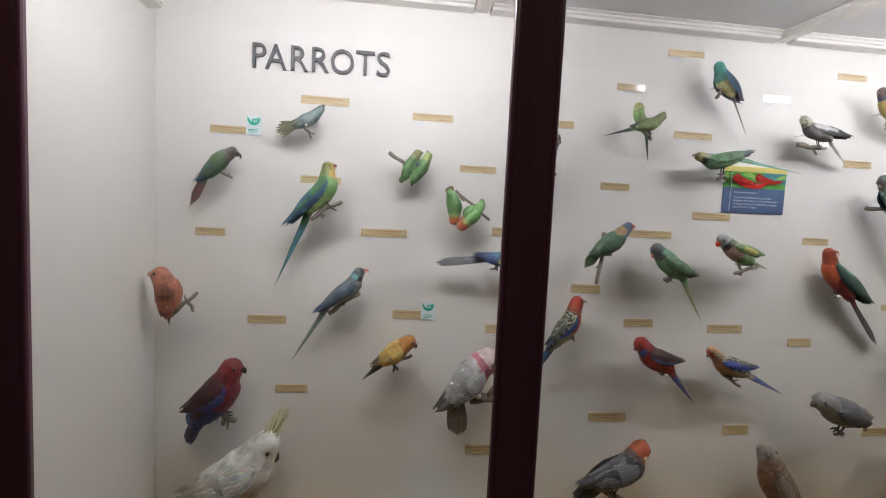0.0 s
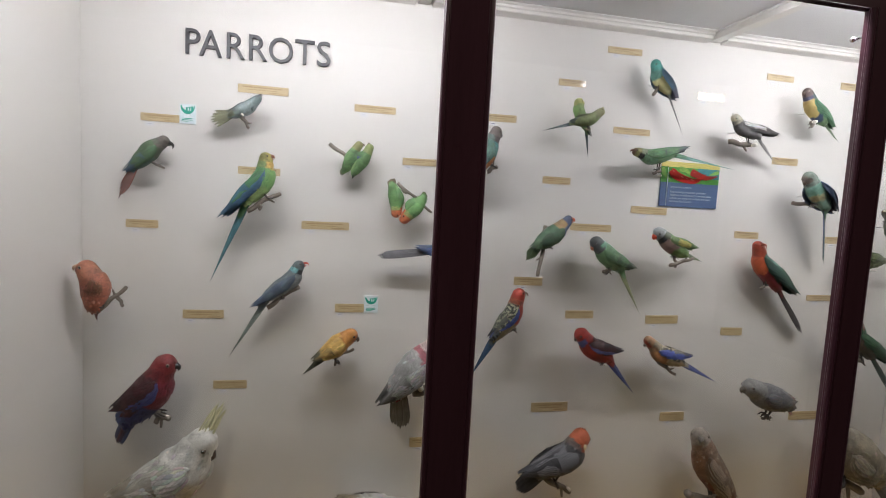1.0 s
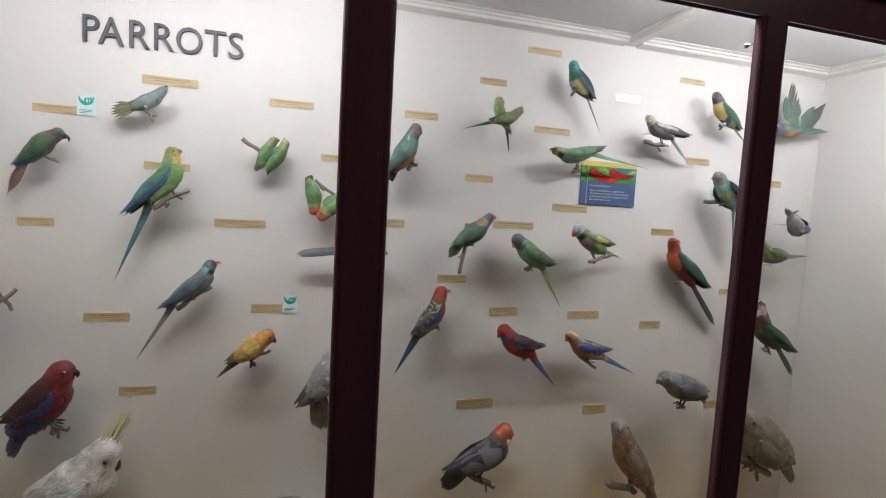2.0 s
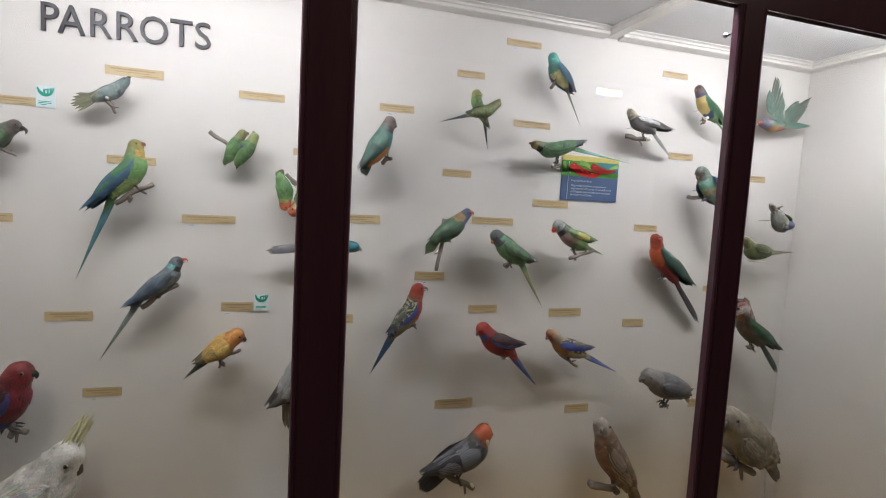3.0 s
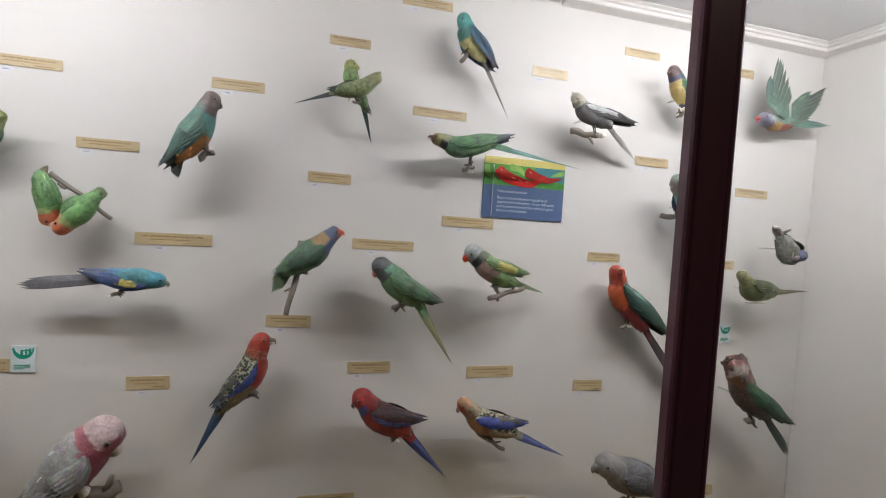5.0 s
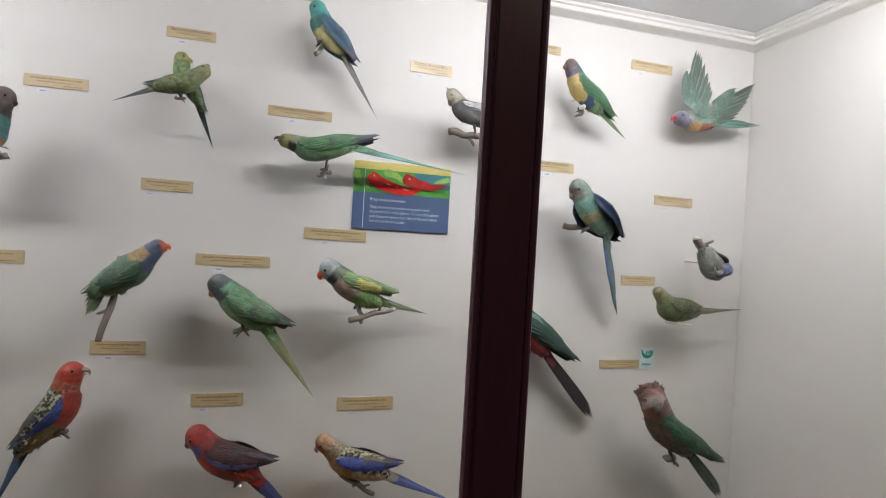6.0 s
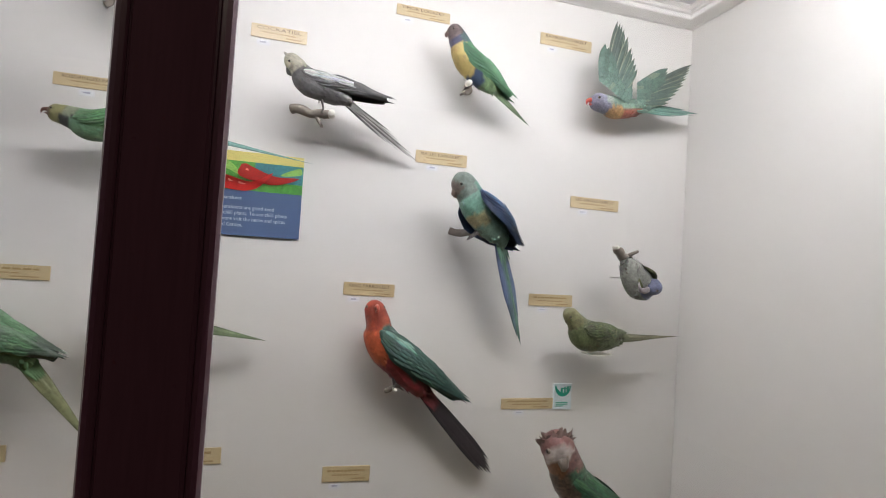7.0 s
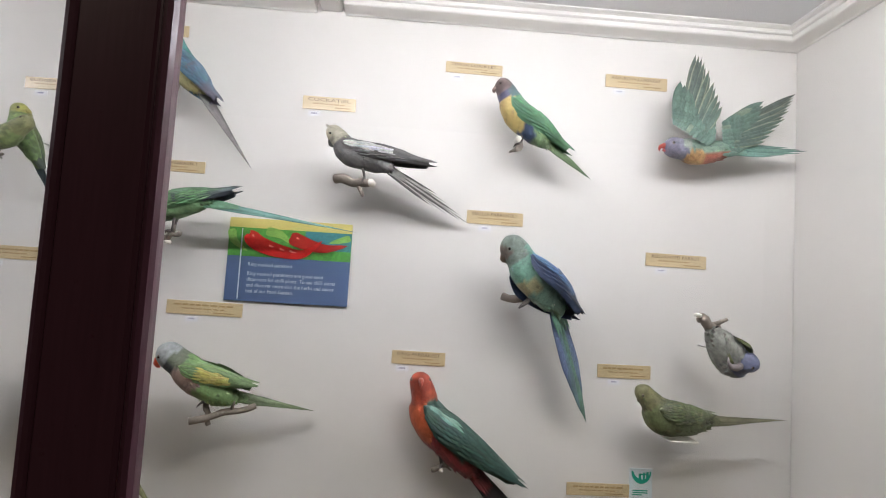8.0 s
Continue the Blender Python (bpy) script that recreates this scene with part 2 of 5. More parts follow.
def post_profile(x0, x1, f, b):
    """A moulded glazing bar in plan: flat face, rounded arris, groove and bead on both sides."""
    k = (b - f) / 0.030
    half = [(0.0125, 0.0), (0.0112, 0.0022), (0.0096, 0.0030), (0.0084, 0.0012), (0.0055, 0.0), (0.0022, 0.0012), (0.0, 0.005), (0.0, 0.009),
            (0.003, 0.012), (0.003, 0.016), (0.008, 0.021), (0.008, 0.030)]
    return [(x0 + dx, f + k * y) for dx, y in half] + [(x1 - dx, f + k * y) for dx, y in half[::-1]]


def build_frame():
    bars = ((-0.900, -0.630, 0.848, 0.874), (0.1715, 0.2655, 0.848, 0.874), (1.0815, 1.155, 0.834, 0.864), (1.990, 2.260, 0.830, 0.858))
    for i, (a, b, f, k) in enumerate(bars):
        struct("case_post_%d" % (i + 1), extrude_profile(post_profile(a, b, f, k), FLOOR_Z - 0.05, 1.979, lambda u, v, w: (u, v, w)), M_MAHOGANY,
               "dark varnished mahogany glazing bar of the display case", False)
    rail = [(FRONT, 0.0), (FRONT, 0.30), (BACK, 0.30), (BACK, 0.010), (FRONT + 0.034, 0.010), (FRONT + 0.030, 0.003), (FRONT + 0.022, 0.0),
            (FRONT + 0.016, 0.006), (FRONT + 0.010, 0.006), (FRONT + 0.006, 0.001)]
    struct("top_rail", extrude_profile(rail, -0.900, 2.260, lambda u, v, w: (w, u, 1.979 + v)), M_MAHOGANY, "dark mahogany top rail above the glass")
    struct("bottom_rail", box(-0.900, 2.260, FRONT, BACK, FLOOR_Z - 0.11, FLOOR_Z - 0.05, 0.004), M_MAHOGANY, "dark mahogany bottom rail under the glass")
    struct("plinth", box(-0.900, 2.260, FRONT + 0.03, WALL_Y + 0.05, 0.0, FLOOR_Z - 0.11), M_MAHOGANY, "dark mahogany plinth of the display case")
    struct("fascia", box(-4, 5, FRONT + 0.012, BACK, 2.279, 3.2), M_ROOM, "dim wall above the display case")
    struct("wall_gallery_beside_left", box(-4, -0.900, FRONT + 0.012, BACK, 0, 2.279), M_ROOM, "dim wall beside the display case")
    struct("wall_gallery_beside_right", box(2.260, 5, FRONT + 0.012, BACK, 0, 2.279), M_ROOM, "dim wall beside the display case")
    for i, (a, b, y) in enumerate(((-0.641, 0.1805, 0.868), (0.2565, 1.094, 0.861), (1.146, 1.999, 0.853))):
        g = struct("glass_%d" % (i + 1), box(a, b, y, y + 0.001, FLOOR_Z - 0.05, 1.987), M_GLASS, "clear glass pane of the display case")
        g.visible_shadow = False


def strip_lamp(x0, x1, watts):
    """A bare tube on a batten behind the top rail; it lights the ceiling above it and the case below."""
    y, z = 0.898, 2.030
    lamp = thing("strip_lamp", ((x0 + x1) / 2, y, CEIL_Z), "slim fluorescent strip lamp fixed behind the top rail", "lamp", "case lamps")
    under(part("housing", box(x0, x1, 0.8735, 0.8815, z - 0.016, CEIL_Z - 0.001, 0.002), M_TRIM, None, "", False), lamp)
    under(part("tube", tube([(x0 + 0.03, y, z), (x1 - 0.03, y, z)], [0.008, 0.008], 12), M_TUBE, None, "glowing white tube"), lamp)
    for x in (x0 + 0.02, x1 - 0.02):
        under(part("lamp_holder", box(x - 0.008, x + 0.008, 0.882, y + 0.011, z - 0.011, z + 0.011, 0.002), M_TRIM, None, "", False), lamp)
    d = bpy.data.lights.new("strip_light", "AREA")
    d.shape, d.size, d.size_y, d.energy, d.color, d.spread = "RECTANGLE", x1 - x0 - 0.06, 0.022, watts, LAMP_COLOUR, radians(180)
    ob = new("strip_light", d)
    c = Vector(((x0 + x1) / 2, y + 0.004, z - 0.012))
    ob.matrix_basis = look(c, c + Vector((0, LAMP_AIM, -1.0)))


def fill_lamp(x, y):
    """A dim ceiling panel added unseen behind the visitor to lift the dark bars."""
    g = thing("fill_lamp", (x, y, 3.2), "dim square ceiling panel, added unseen as fill light", "lamp", "gallery lamps")
    under(part("frame", box(x - 0.32, x + 0.32, y - 0.32, y + 0.32, 3.16, 3.199, 0.004), M_TRIM, None, "", False), g)
    d = bpy.data.lights.new("fill_light", "AREA")
    d.shape, d.size, d.energy, d.color = "SQUARE", 0.55, FILL_WATTS, (1.0, 0.91, 0.74)
    ob = new("fill_light", d)
    ob.matrix_basis = look(Vector((x, y, 3.15)), Vector((x, y + 0.001, 0)))


build_shell()
build_frame()
strip_lamp(-0.54, 0.44, LAMP_WATTS[0])
strip_lamp(0.92, 1.96, LAMP_WATTS[1])
fill_lamp(-0.6, -0.5)
fill_lamp(2.2, -0.5)

# ---------------------------------------------------------------- mounted birds
def unit(v):
    return v.normalized() if v.length > 1e-9 else Vector((0, 0, 1))


def lerp(a, b, t):
    return a + (b - a) * t


def mixc(a, b, t):
    t = max(0.0, min(1.0, t))
    return tuple(x + (y - x) * t for x, y in zip(a, b))


def curve_at(pts, s):
    """Catmull-Rom through pts (Vectors or floats), s from 0 to 1."""
    n = len(pts) - 1
    f = min(max(s, 0.0), 0.99999) * n
    i = int(f)
    t = f - i
    p0, p1, p2, p3 = pts[max(i - 1, 0)], pts[i], pts[i + 1], pts[min(i + 2, n)]
    return (p1 * 2 + (p2 - p0) * t + (p0 * 2 - p1 * 5 + p2 * 4 - p3) * t * t + (p1 * 3 - p0 - p2 * 3 + p3) * t ** 3) * 0.5


def paint(ob, colours):
    """colours: one (r, g, b, scalloping) for each vertex."""
    att = ob.data.color_attributes.new("feather", "FLOAT_COLOR", "POINT")
    att.data.foreach_set("color", [c for col in colours for c in col])


def faded(col, keep=0.76, value=0.86):
    """Old plumage: a little greyer and darker than the fresh colour."""
    r, g, bl = col
    if bl > 1.5 * max(r, g):
        keep *= 0.82
    elif r > 2.2 * g:
        keep, value = keep * 1.1, value * 0.88
    if g > r and g > 1.25 * bl:
        col, keep = (r * 1.05, g * 0.96, bl * 0.97), keep * 0.84
    g = 0.25 * col[0] + 0.6 * col[1] + 0.15 * col[2]
    return tuple((g + (x - g) * keep) * value for x in col)


def grid_faces(bm, rows):
    for a, b in zip(rows, rows[1:]):
        for k in range(len(a) - 1):
            bm.faces.new((a[k], a[k + 1], b[k + 1], b[k]))


def blade(bm, cols, root, tip, across, normal, width, colour, pointed=0.35, camber=0.12, n=7, mott=0.0, edge=None, edge_at=0.9):
    """One feather: a cambered vane with a rounded or pointed tip and a raised shaft."""
    rows = []
    for i in range(n + 1):
        u = i / n
        f = (0.45 + 0.55 * min(1, u / 0.35)) * (1.0 if u < 1 - pointed else max(0.04, 1 - ((u - 1 + pointed) / pointed) ** 1.7))
        c = lerp(root, tip, u)
        row = []
        for v in (-1, -0.5, 0, 0.5, 1):
            row.append(bm.verts.new(c + across * (v * width * f) + normal * (width * camber * (1 - v * v) * f)))
            col = colour if edge is None or (abs(v) < edge_at and i < n) else edge
            cols.append((*col, mott))
        rows.append(row)
    grid_faces(bm, rows)


def build_body(hd, ch, rp, tl, hr, cr, U, c, opt, rng):
    end = rp + unit(tl - rp) * cr * 0.7
    A = unit(ch - hd)
    neck = lerp(hd, ch, 0.42)
    mid = lerp(ch, rp, 0.5)
    pts = [hd, neck, ch, mid, rp, end]
    rad = [hr, lerp(hr, cr, 0.38), cr, cr * 0.93, cr * opt.get("rump", 0.62), cr * 0.14]
    gap = (ch - hd).length
    if gap < hr + 0.35 * cr:
        rad[1] = max(rad[1], lerp(hr, cr, 0.55))
    NR, NS, CAP = 30, 22, 5
    bm = bmesh.new()
    cols, rings = [], []
    samples = [(-(math.cos(k / CAP * math.pi / 2)), 0.0, max(0.05, math.sin(k / CAP * math.pi / 2))) for k in range(CAP)]
    samples += [(0.0, i / NR, 1.0) for i in range(NR + 1)]
    off = Vector((rng.random() * 50, rng.random() * 50, rng.random() * 50))
    flat = opt.get("flat", 0.94)

    def shade(q, s, d):
        n1 = noise.noise(q * 40 + off)
        dd, ss = d + 0.30 * n1, s + 0.03 * n1
        mott = 0.0
        if ss < 0.10:
            col = c["head"]
            if unit(q - hd).dot(opt["F"]) > 0.45 + 0.15 * n1:
                col = c.get("face", col)
        elif ss < opt.get("neck_to", 0.23):
            col = c.get("nape", c["head"]) if dd > 0.05 else c.get("throat", c["head"])
            mott = 0.4 * opt.get("mott", 0.0)
        elif dd > 0.12:
            col = c["back"] if ss < 0.72 else c.get("rump", c["back"])
            mott = opt.get("mott", 0.0)
        else:
            col = c["breast"] if ss < opt.get("belly_from", 0.5) else c.get("belly", c["breast"])
            mott = opt.get("mott", 0.0) * opt.get("mott_front", 0.5)
        if "spot" in opt and opt["spot"][0] < ss < opt["spot"][1] and dd < opt["spot"][2]:
            col = c["patch"]
        v = 1 + 0.30 * noise.noise(q * 120 + off) + 0.25 * noise.noise(q * 34 + off)
        return (*(x * v for x in col), mott)

    def frame_at(s):
        p = curve_at(pts, s)
        T = unit(curve_at(pts, min(s + 0.02, 1)) - curve_at(pts, max(s - 0.02, 0)))
        up = unit(U - T * U.dot(T))
        return p, T, up, T.cross(up), max(0.002, curve_at(rad, s))

    for back, s, k in samples:
        p = curve_at(pts, s)
        T = unit(curve_at(pts, min(s + 0.02, 1)) - curve_at(pts, max(s - 0.02, 0)))
        up = unit(U - T * U.dot(T))
        sd = T.cross(up)
        r = max(0.002, curve_at(rad, s)) * k
        p = p + T * (back * hr)
        ring = []
        for j in range(NS):
            a = 2 * math.pi * j / NS
            d = math.cos(a)
            bulge = 1.0 + (0.10 if d < 0 and 0.25 < s < 0.75 else 0.0) * (-d)
            q = p + (up * d * bulge + sd * math.sin(a) * flat) * r
            q += unit(q - p) * noise.noise(q * 55 + off) * cr * 0.075 + unit(q - p) * noise.noise(q * 170 + off) * cr * 0.035
            ring.append(bm.verts.new(q))
            cols.append(shade(q, s, d))
        rings.append(ring)
    for a, b in zip(rings, rings[1:]):
        for j in range(NS):
            bm.faces.new((a[j], a[(j + 1) % NS], b[(j + 1) % NS], b[j]))
    bm.faces.new(rings[0][::-1])
    bm.faces.new(rings[-1])
    # loose contour feathers lying back along the body
    for k in range(170):
        s, a = rng.uniform(0.02, 0.93) ** 0.9, rng.uniform(0, 2 * math.pi)
        p, T, up, sd, r = frame_at(s)
        d = math.cos(a)
        N = unit(up * d + sd * math.sin(a))
        bulge = 1.0 + (0.10 if d < 0 and 0.25 < s < 0.75 else 0.0) * (-d)
        q = p + (up * d * bulge + sd * math.sin(a) * flat) * r
        size = (0.10 if s < 0.2 else 0.17) * cr * rng.uniform(0.8, 1.25)
        col = shade(q, s, d)
        v = rng.uniform(0.72, 1.28)
        base = tuple(x * v * rng.uniform(0.88, 1.14) for x in col[:3])
        blade(bm, cols, q - N * size * 0.18 - T * size * 0.3, q + T * size * 1.25 + N * size * rng.uniform(0.05, 0.34), unit(T.cross(N)), N, size * 0.55, base, 0.55, 0.25, 3, col[3],
              c["rim"] if "rim" in c and s > 0.2 and (d > 0.1 or opt.get("rim_all")) else tuple(x * 0.78 for x in base), opt.get("rim_at", 0.9) if "rim" in c and s > 0.2 else 0.9)
    ob = part("body", bm, M_FEATHER)
    paint(ob, cols)
    return ob


def build_wing(sgn, hd, ch, rp, wt, cr, U, S, c, opt, rng):
    """A folded wing: padded coverts hugging the flank, layered flight feathers to the tip."""
    N = unit(S * sgn * 0.78 + U * 0.55)
    p0 = lerp(hd, ch, 0.52) + (S * sgn * 0.80 + U * opt.get("wing_up", -0.06)) * cr
    p1 = wt + S * sgn * cr * 0.14
    if (S * sgn).y > 0.3:
        p0 -= U * cr * 0.22
        p1 -= U * cr * 0.30
    L = p1 - p0
    W = unit(N.cross(unit(L)))
    if W.dot(U) < 0:
        W = -W
    N = unit(unit(L).cross(W)) if unit(L).cross(W).dot(N) > 0 else -unit(unit(L).cross(W))
    wmax = cr * opt.get("wing_w", 0.76)
    bm = bmesh.new()
    cols = []
    NU, NV = 16, 8
    off = Vector((rng.random() * 50, rng.random() * 50, rng.random() * 50))

    def place(u, v, lift):
        f = math.sqrt(min(1, u / 0.22)) if u < 0.22 else 1 - 0.9 * ((u - 0.22) / 0.78) ** 1.7
        mid = p0 + L * u + W * (wmax * (v * f - 0.18 * math.sin(u * math.pi)))
        out = cr * (opt.get("wing_out", 0.47) * math.sin(math.pi * min(1, u * 1.05 + 0.10)) - 0.56 * f * v * v)
        return mid + N * (out + lift)

    patch = opt.get("patch")
    for lift in (0.0, -0.10 * cr):
        rows = []
        for i in range(NU + 1):
            u = i / NU
            row = []
            for j in range(NV + 1):
                v = -1 + 2 * j / NV
                ragged = 0.035 * noise.noise(Vector((u * 18, v * 3, 0)) + off)
                q = place(min(u, 0.88) * (1 + ragged), v, lift + cr * 0.035 * noise.noise(Vector((u * 14, v * 6, 3)) + off))
                row.append(bm.verts.new(q))
                n1 = noise.noise(q * 60 + off)
                uu = u + 0.10 * n1
                col = c["wing"]
                if uu > 0.62:
                    col = c.get("flight", col)
                plain = 1.0
                if v < opt.get("edge_v", -0.45) + 0.2 * n1 and "edge" in c:
                    col, plain = c["edge"], 0.25
                if patch and patch[0] < uu < patch[1] and patch[2] < v + 0.2 * n1 < patch[3]:
                    col = c["patch"]
                k = 1 + 0.28 * noise.noise(q * 130 + off)
                cols.append((*(x * k for x in col), opt.get("mott", 0.0) * opt.get("mott_wing", 1.0) * plain if uu < 0.6 else 0.0))
            rows.append(row)
        grid_faces(bm, rows)
    # small coverts in overlapping rows
    for row in range(7):
        for k in range(8):
            u, v = 0.04 + 0.085 * row + rng.uniform(-0.012, 0.012), -0.88 + 1.76 * (k + 0.5 * (row % 2)) / 8
            q = place(u, v, cr * 0.02)
            e = place(u + rng.uniform(0.11, 0.15), v * 0.93, cr * rng.uniform(0.02, 0.06))
            col, plain = c["wing"], 1.0
            if v < opt.get("edge_v", -0.45) and "edge" in c:
                col, plain = c["edge"], 0.25
            if patch and patch[0] < u + 0.08 < patch[1] and patch[2] < v < patch[3]:
                col = c["patch"]
            g = rng.uniform(0.80, 1.20)
            jit = tuple(x * rng.uniform(0.88, 1.14) for x in col)
            blade(bm, cols, q, e, W, N, wmax * 0.135, tuple(x * g for x in jit), 0.5, 0.2, 4, opt.get("mott", 0.0) * opt.get("mott_wing", 1.0) * plain, c["rim"] if "rim" in c and plain == 1.0 else tuple(x * g * (0.92 if plain < 1 or col is c.get("patch") else 0.66) for x in col), opt.get("rim_at", 0.9))
    # flight feathers, longest at the lower edge
    nf = 8
    for i in range(nf):
        t = i / (nf - 1)
        v = -0.75 + 1.35 * t
        u0 = max(0.34, patch[1] - 0.06) if patch and patch[2] - 0.1 < v < patch[3] + 0.1 else 0.34
        root = place(u0, v * 0.85, cr * (0.02 + 0.015 * i))
        tip = place(1.0 - 0.34 * t ** 1.2 - 0.04 * rng.random(), v * 0.35, cr * (0.015 * i)) + W * (cr * 0.03 * rng.uniform(-1, 1))
        col = mixc(c.get("flight", c["wing"]), c["wing"], opt.get("tert", 0.75) * t)
        if t < 0.45 and "edge" in c and "edge_v" in opt:
            col = mixc(col, c["edge"], 0.7)
        k = rng.uniform(0.85, 1.12)
        blade(bm, cols, root, tip, W, N, wmax * 0.24, tuple(x * k for x in col), 0.4, 0.22, 7, 0.0, tuple(x * k * 0.68 for x in col))
    ob = part("wing", bm, M_FEATHER)
    paint(ob, cols)
    return ob


def build_mantle(hd, ch, wt, cr, U, S, c, opt, rng):
    """Feathers of the back that close the gap between the folded wings."""
    bm, cols = bmesh.new(), []
    pts = [lerp(hd, ch, 0.55) + U * cr * 0.62, lerp(ch, wt, 0.30) + U * cr * 0.66, lerp(ch, wt, 0.62) + U * cr * 0.36, wt + U * cr * 0.06]
    for row in range(13):
        t = row / 13
        p, e = curve_at(pts, t * 0.84), curve_at(pts, min(1, t * 0.84 + 0.17))
        w = cr * lerp(0.56, 0.16, t)
        for k in (-1, 1, -0.5, 0.5, 0):
            k += rng.uniform(-0.12, 0.12)
            col = mixc(c["back"], c["wing"] if t < 0.6 else c.get("flight", c["wing"]), t * 1.3)
            g = rng.uniform(0.88, 1.12)
            col = tuple(x * g for x in col)
            edge = mixc(col, c["rim"], 0.8) if "rim" in c and t < 0.7 else tuple(x * 0.8 for x in col)
            blade(bm, cols, p + S * k * w * 0.6 - U * abs(k) * cr * 0.06, e + S * k * w * 0.45 - U * abs(k) * cr * 0.05, S, U, w * 0.33, col, 0.45, 0.25, 4, 0.5 * opt.get("mott", 0.0), edge, opt.get("rim_at", 0.9))
    ob = part("mantle", bm, M_FEATHER)
    paint(ob, cols)
    return ob


def build_spread_wing(root, tip, lead, c, rng, width, n=12):
    """An open wing: coverts at the arm, primaries fanned from the tip round to the body."""
    bm = bmesh.new()
    cols = []
    L = tip - root
    axis = unit(L)
    across = unit(lead - axis * lead.dot(axis))
    N = axis.cross(across)
    for i in range(n):
        t = i / (n - 1)
        a = lerp(root, tip, 0.40 - 0.28 * t) + across * width * (0.22 - 0.42 * t)
        b = lerp(root, tip, 1.0 - 0.50 * t ** 1.5 - 0.03 * rng.random()) + across * width * (0.10 - 0.72 * t)
        dark = mixc(c["flight"], c["wing"], 0.25 + 0.5 * t)
        blade(bm, cols, a + N * 0.001 * i, b + N * rng.uniform(-0.005, 0.005), unit(across + axis * 0.2), N, width * 0.08, dark, 0.38, 0.25, 9, 0.0,
              mixc(dark, c["patch"], 0.55 if i % 2 else 0.2), 0.8)
    for layer, (u1, k) in enumerate(((0.66, 1.0), (0.52, 1.0), (0.38, 1.0), (0.25, 0.9))):
        m = 9
        for i in range(m):
            t = i / (m - 1)
            a = lerp(root, tip, 0.02 + 0.14 * (1 - t) + 0.05 * (3 - layer)) + across * width * (0.44 - 0.72 * t)
            b = lerp(root, tip, u1 - 0.36 * u1 * t) + across * width * (0.40 - 0.86 * t)
            v = rng.uniform(0.86, 1.16) * (0.9 + 0.07 * layer)
            col = mixc(tuple(x * v for x in c["wing"]), c["patch"], 0.25 if rng.random() < 0.08 else 0.0)
            blade(bm, cols, a + N * 0.003 * (layer + 1), b + N * 0.0025 * (layer + 1), across, N, width * 0.115 * k, col, 0.4, 0.25, 6, 0.0, tuple(x * 0.85 for x in col))
    ob = part("wing", bm, M_FEATHER)
    paint(ob, cols)
    return ob


def build_tail(rp, ch, tl, tw, cr, U, c, opt, rng):
    bm = bmesh.new()
    cols = []
    T = tl - rp
    sd = unit(T.cross(unit(U * 0.5 + Vector((0, -0.85, 0)))))
    up = unit(sd.cross(unit(T)))
    n = opt.get("feathers", 7)
    blunt = opt.get("blunt", False)
    start = lerp(rp, ch, 0.18)
    for i in range(n):
        x = (i / (n - 1) - 0.5) * 2
        root = start + sd * (x * cr * 0.26)
        ln = 1 - opt.get("grade", 0.10 if blunt else 0.42) * abs(x) ** 1.2 - 0.05 * rng.random()
        tip = lerp(rp, tl, ln) + sd * (x * tw * opt.get("fan", 1.0 if blunt else 0.42)) + up * rng.uniform(-0.3, 0.3) * tw * 0.3
        lift = up * cr * 0.04 * (1 - abs(x)) * 2
        k = rng.uniform(0.82, 1.15)
        col = mixc(c["tail"], c.get("tail_side", c["tail"]), abs(x))
        if i % 2 and "tail_alt" in c:
            col = c["tail_alt"]
        blade(bm, cols, root + lift, tip + lift * 0.3, sd, up, max(tw * (0.42 if blunt else 0.55), cr * 0.06) * opt.get("vane", 1.0), tuple(v * k for v in col), 0.3 if blunt else 0.5, 0.25, 9, 0.0, tuple(v * k * 0.6 for v in col))
    # coverts over the tail's root
    for i in range(5):
        x = (i / 4 - 0.5) * 2
        root = lerp(ch, rp, 0.72) + sd * (x * cr * 0.25) + up * cr * 0.18
        tip = lerp(rp, tl, 0.22 if (tl - rp).length > 2.5 * cr else 0.4) + sd * (x * tw * 0.6) + up * cr * 0.10
        blade(bm, cols, root, tip, sd, up, cr * 0.20, c.get("rump", c["back"]), 0.5, 0.3, 6)
    ob = part("tail", bm, M_FEATHER)
    paint(ob, cols)
    return ob


def build_beak(hd, bk, hr, F, down, mat, bs):
    bm = bmesh.new()
    n = (bk - hd).length
    base = hd + F * hr * 0.70
    L = max(n - hr * 0.70, hr * 0.50)
    up_pts = [base + F * L * 0.0, base + F * L * 0.5 + down * L * -0.04, base + F * L * 0.9 + down * L * 0.12, base + F * L + down * L * 0.42, base + F * L * 0.92 + down * L * 0.78]
    tube(up_pts, [hr * k * bs for k in (0.50, 0.46, 0.34, 0.19, 0.04)], 12, bm)
    low = [base + down * hr * 0.30, base + F * L * 0.35 + down * hr * 0.42, base + F * L * 0.62 + down * hr * 0.40]
    tube(low, [hr * k * bs for k in (0.30, 0.22, 0.06)], 8, bm)
    return part("beak", bm, mat)


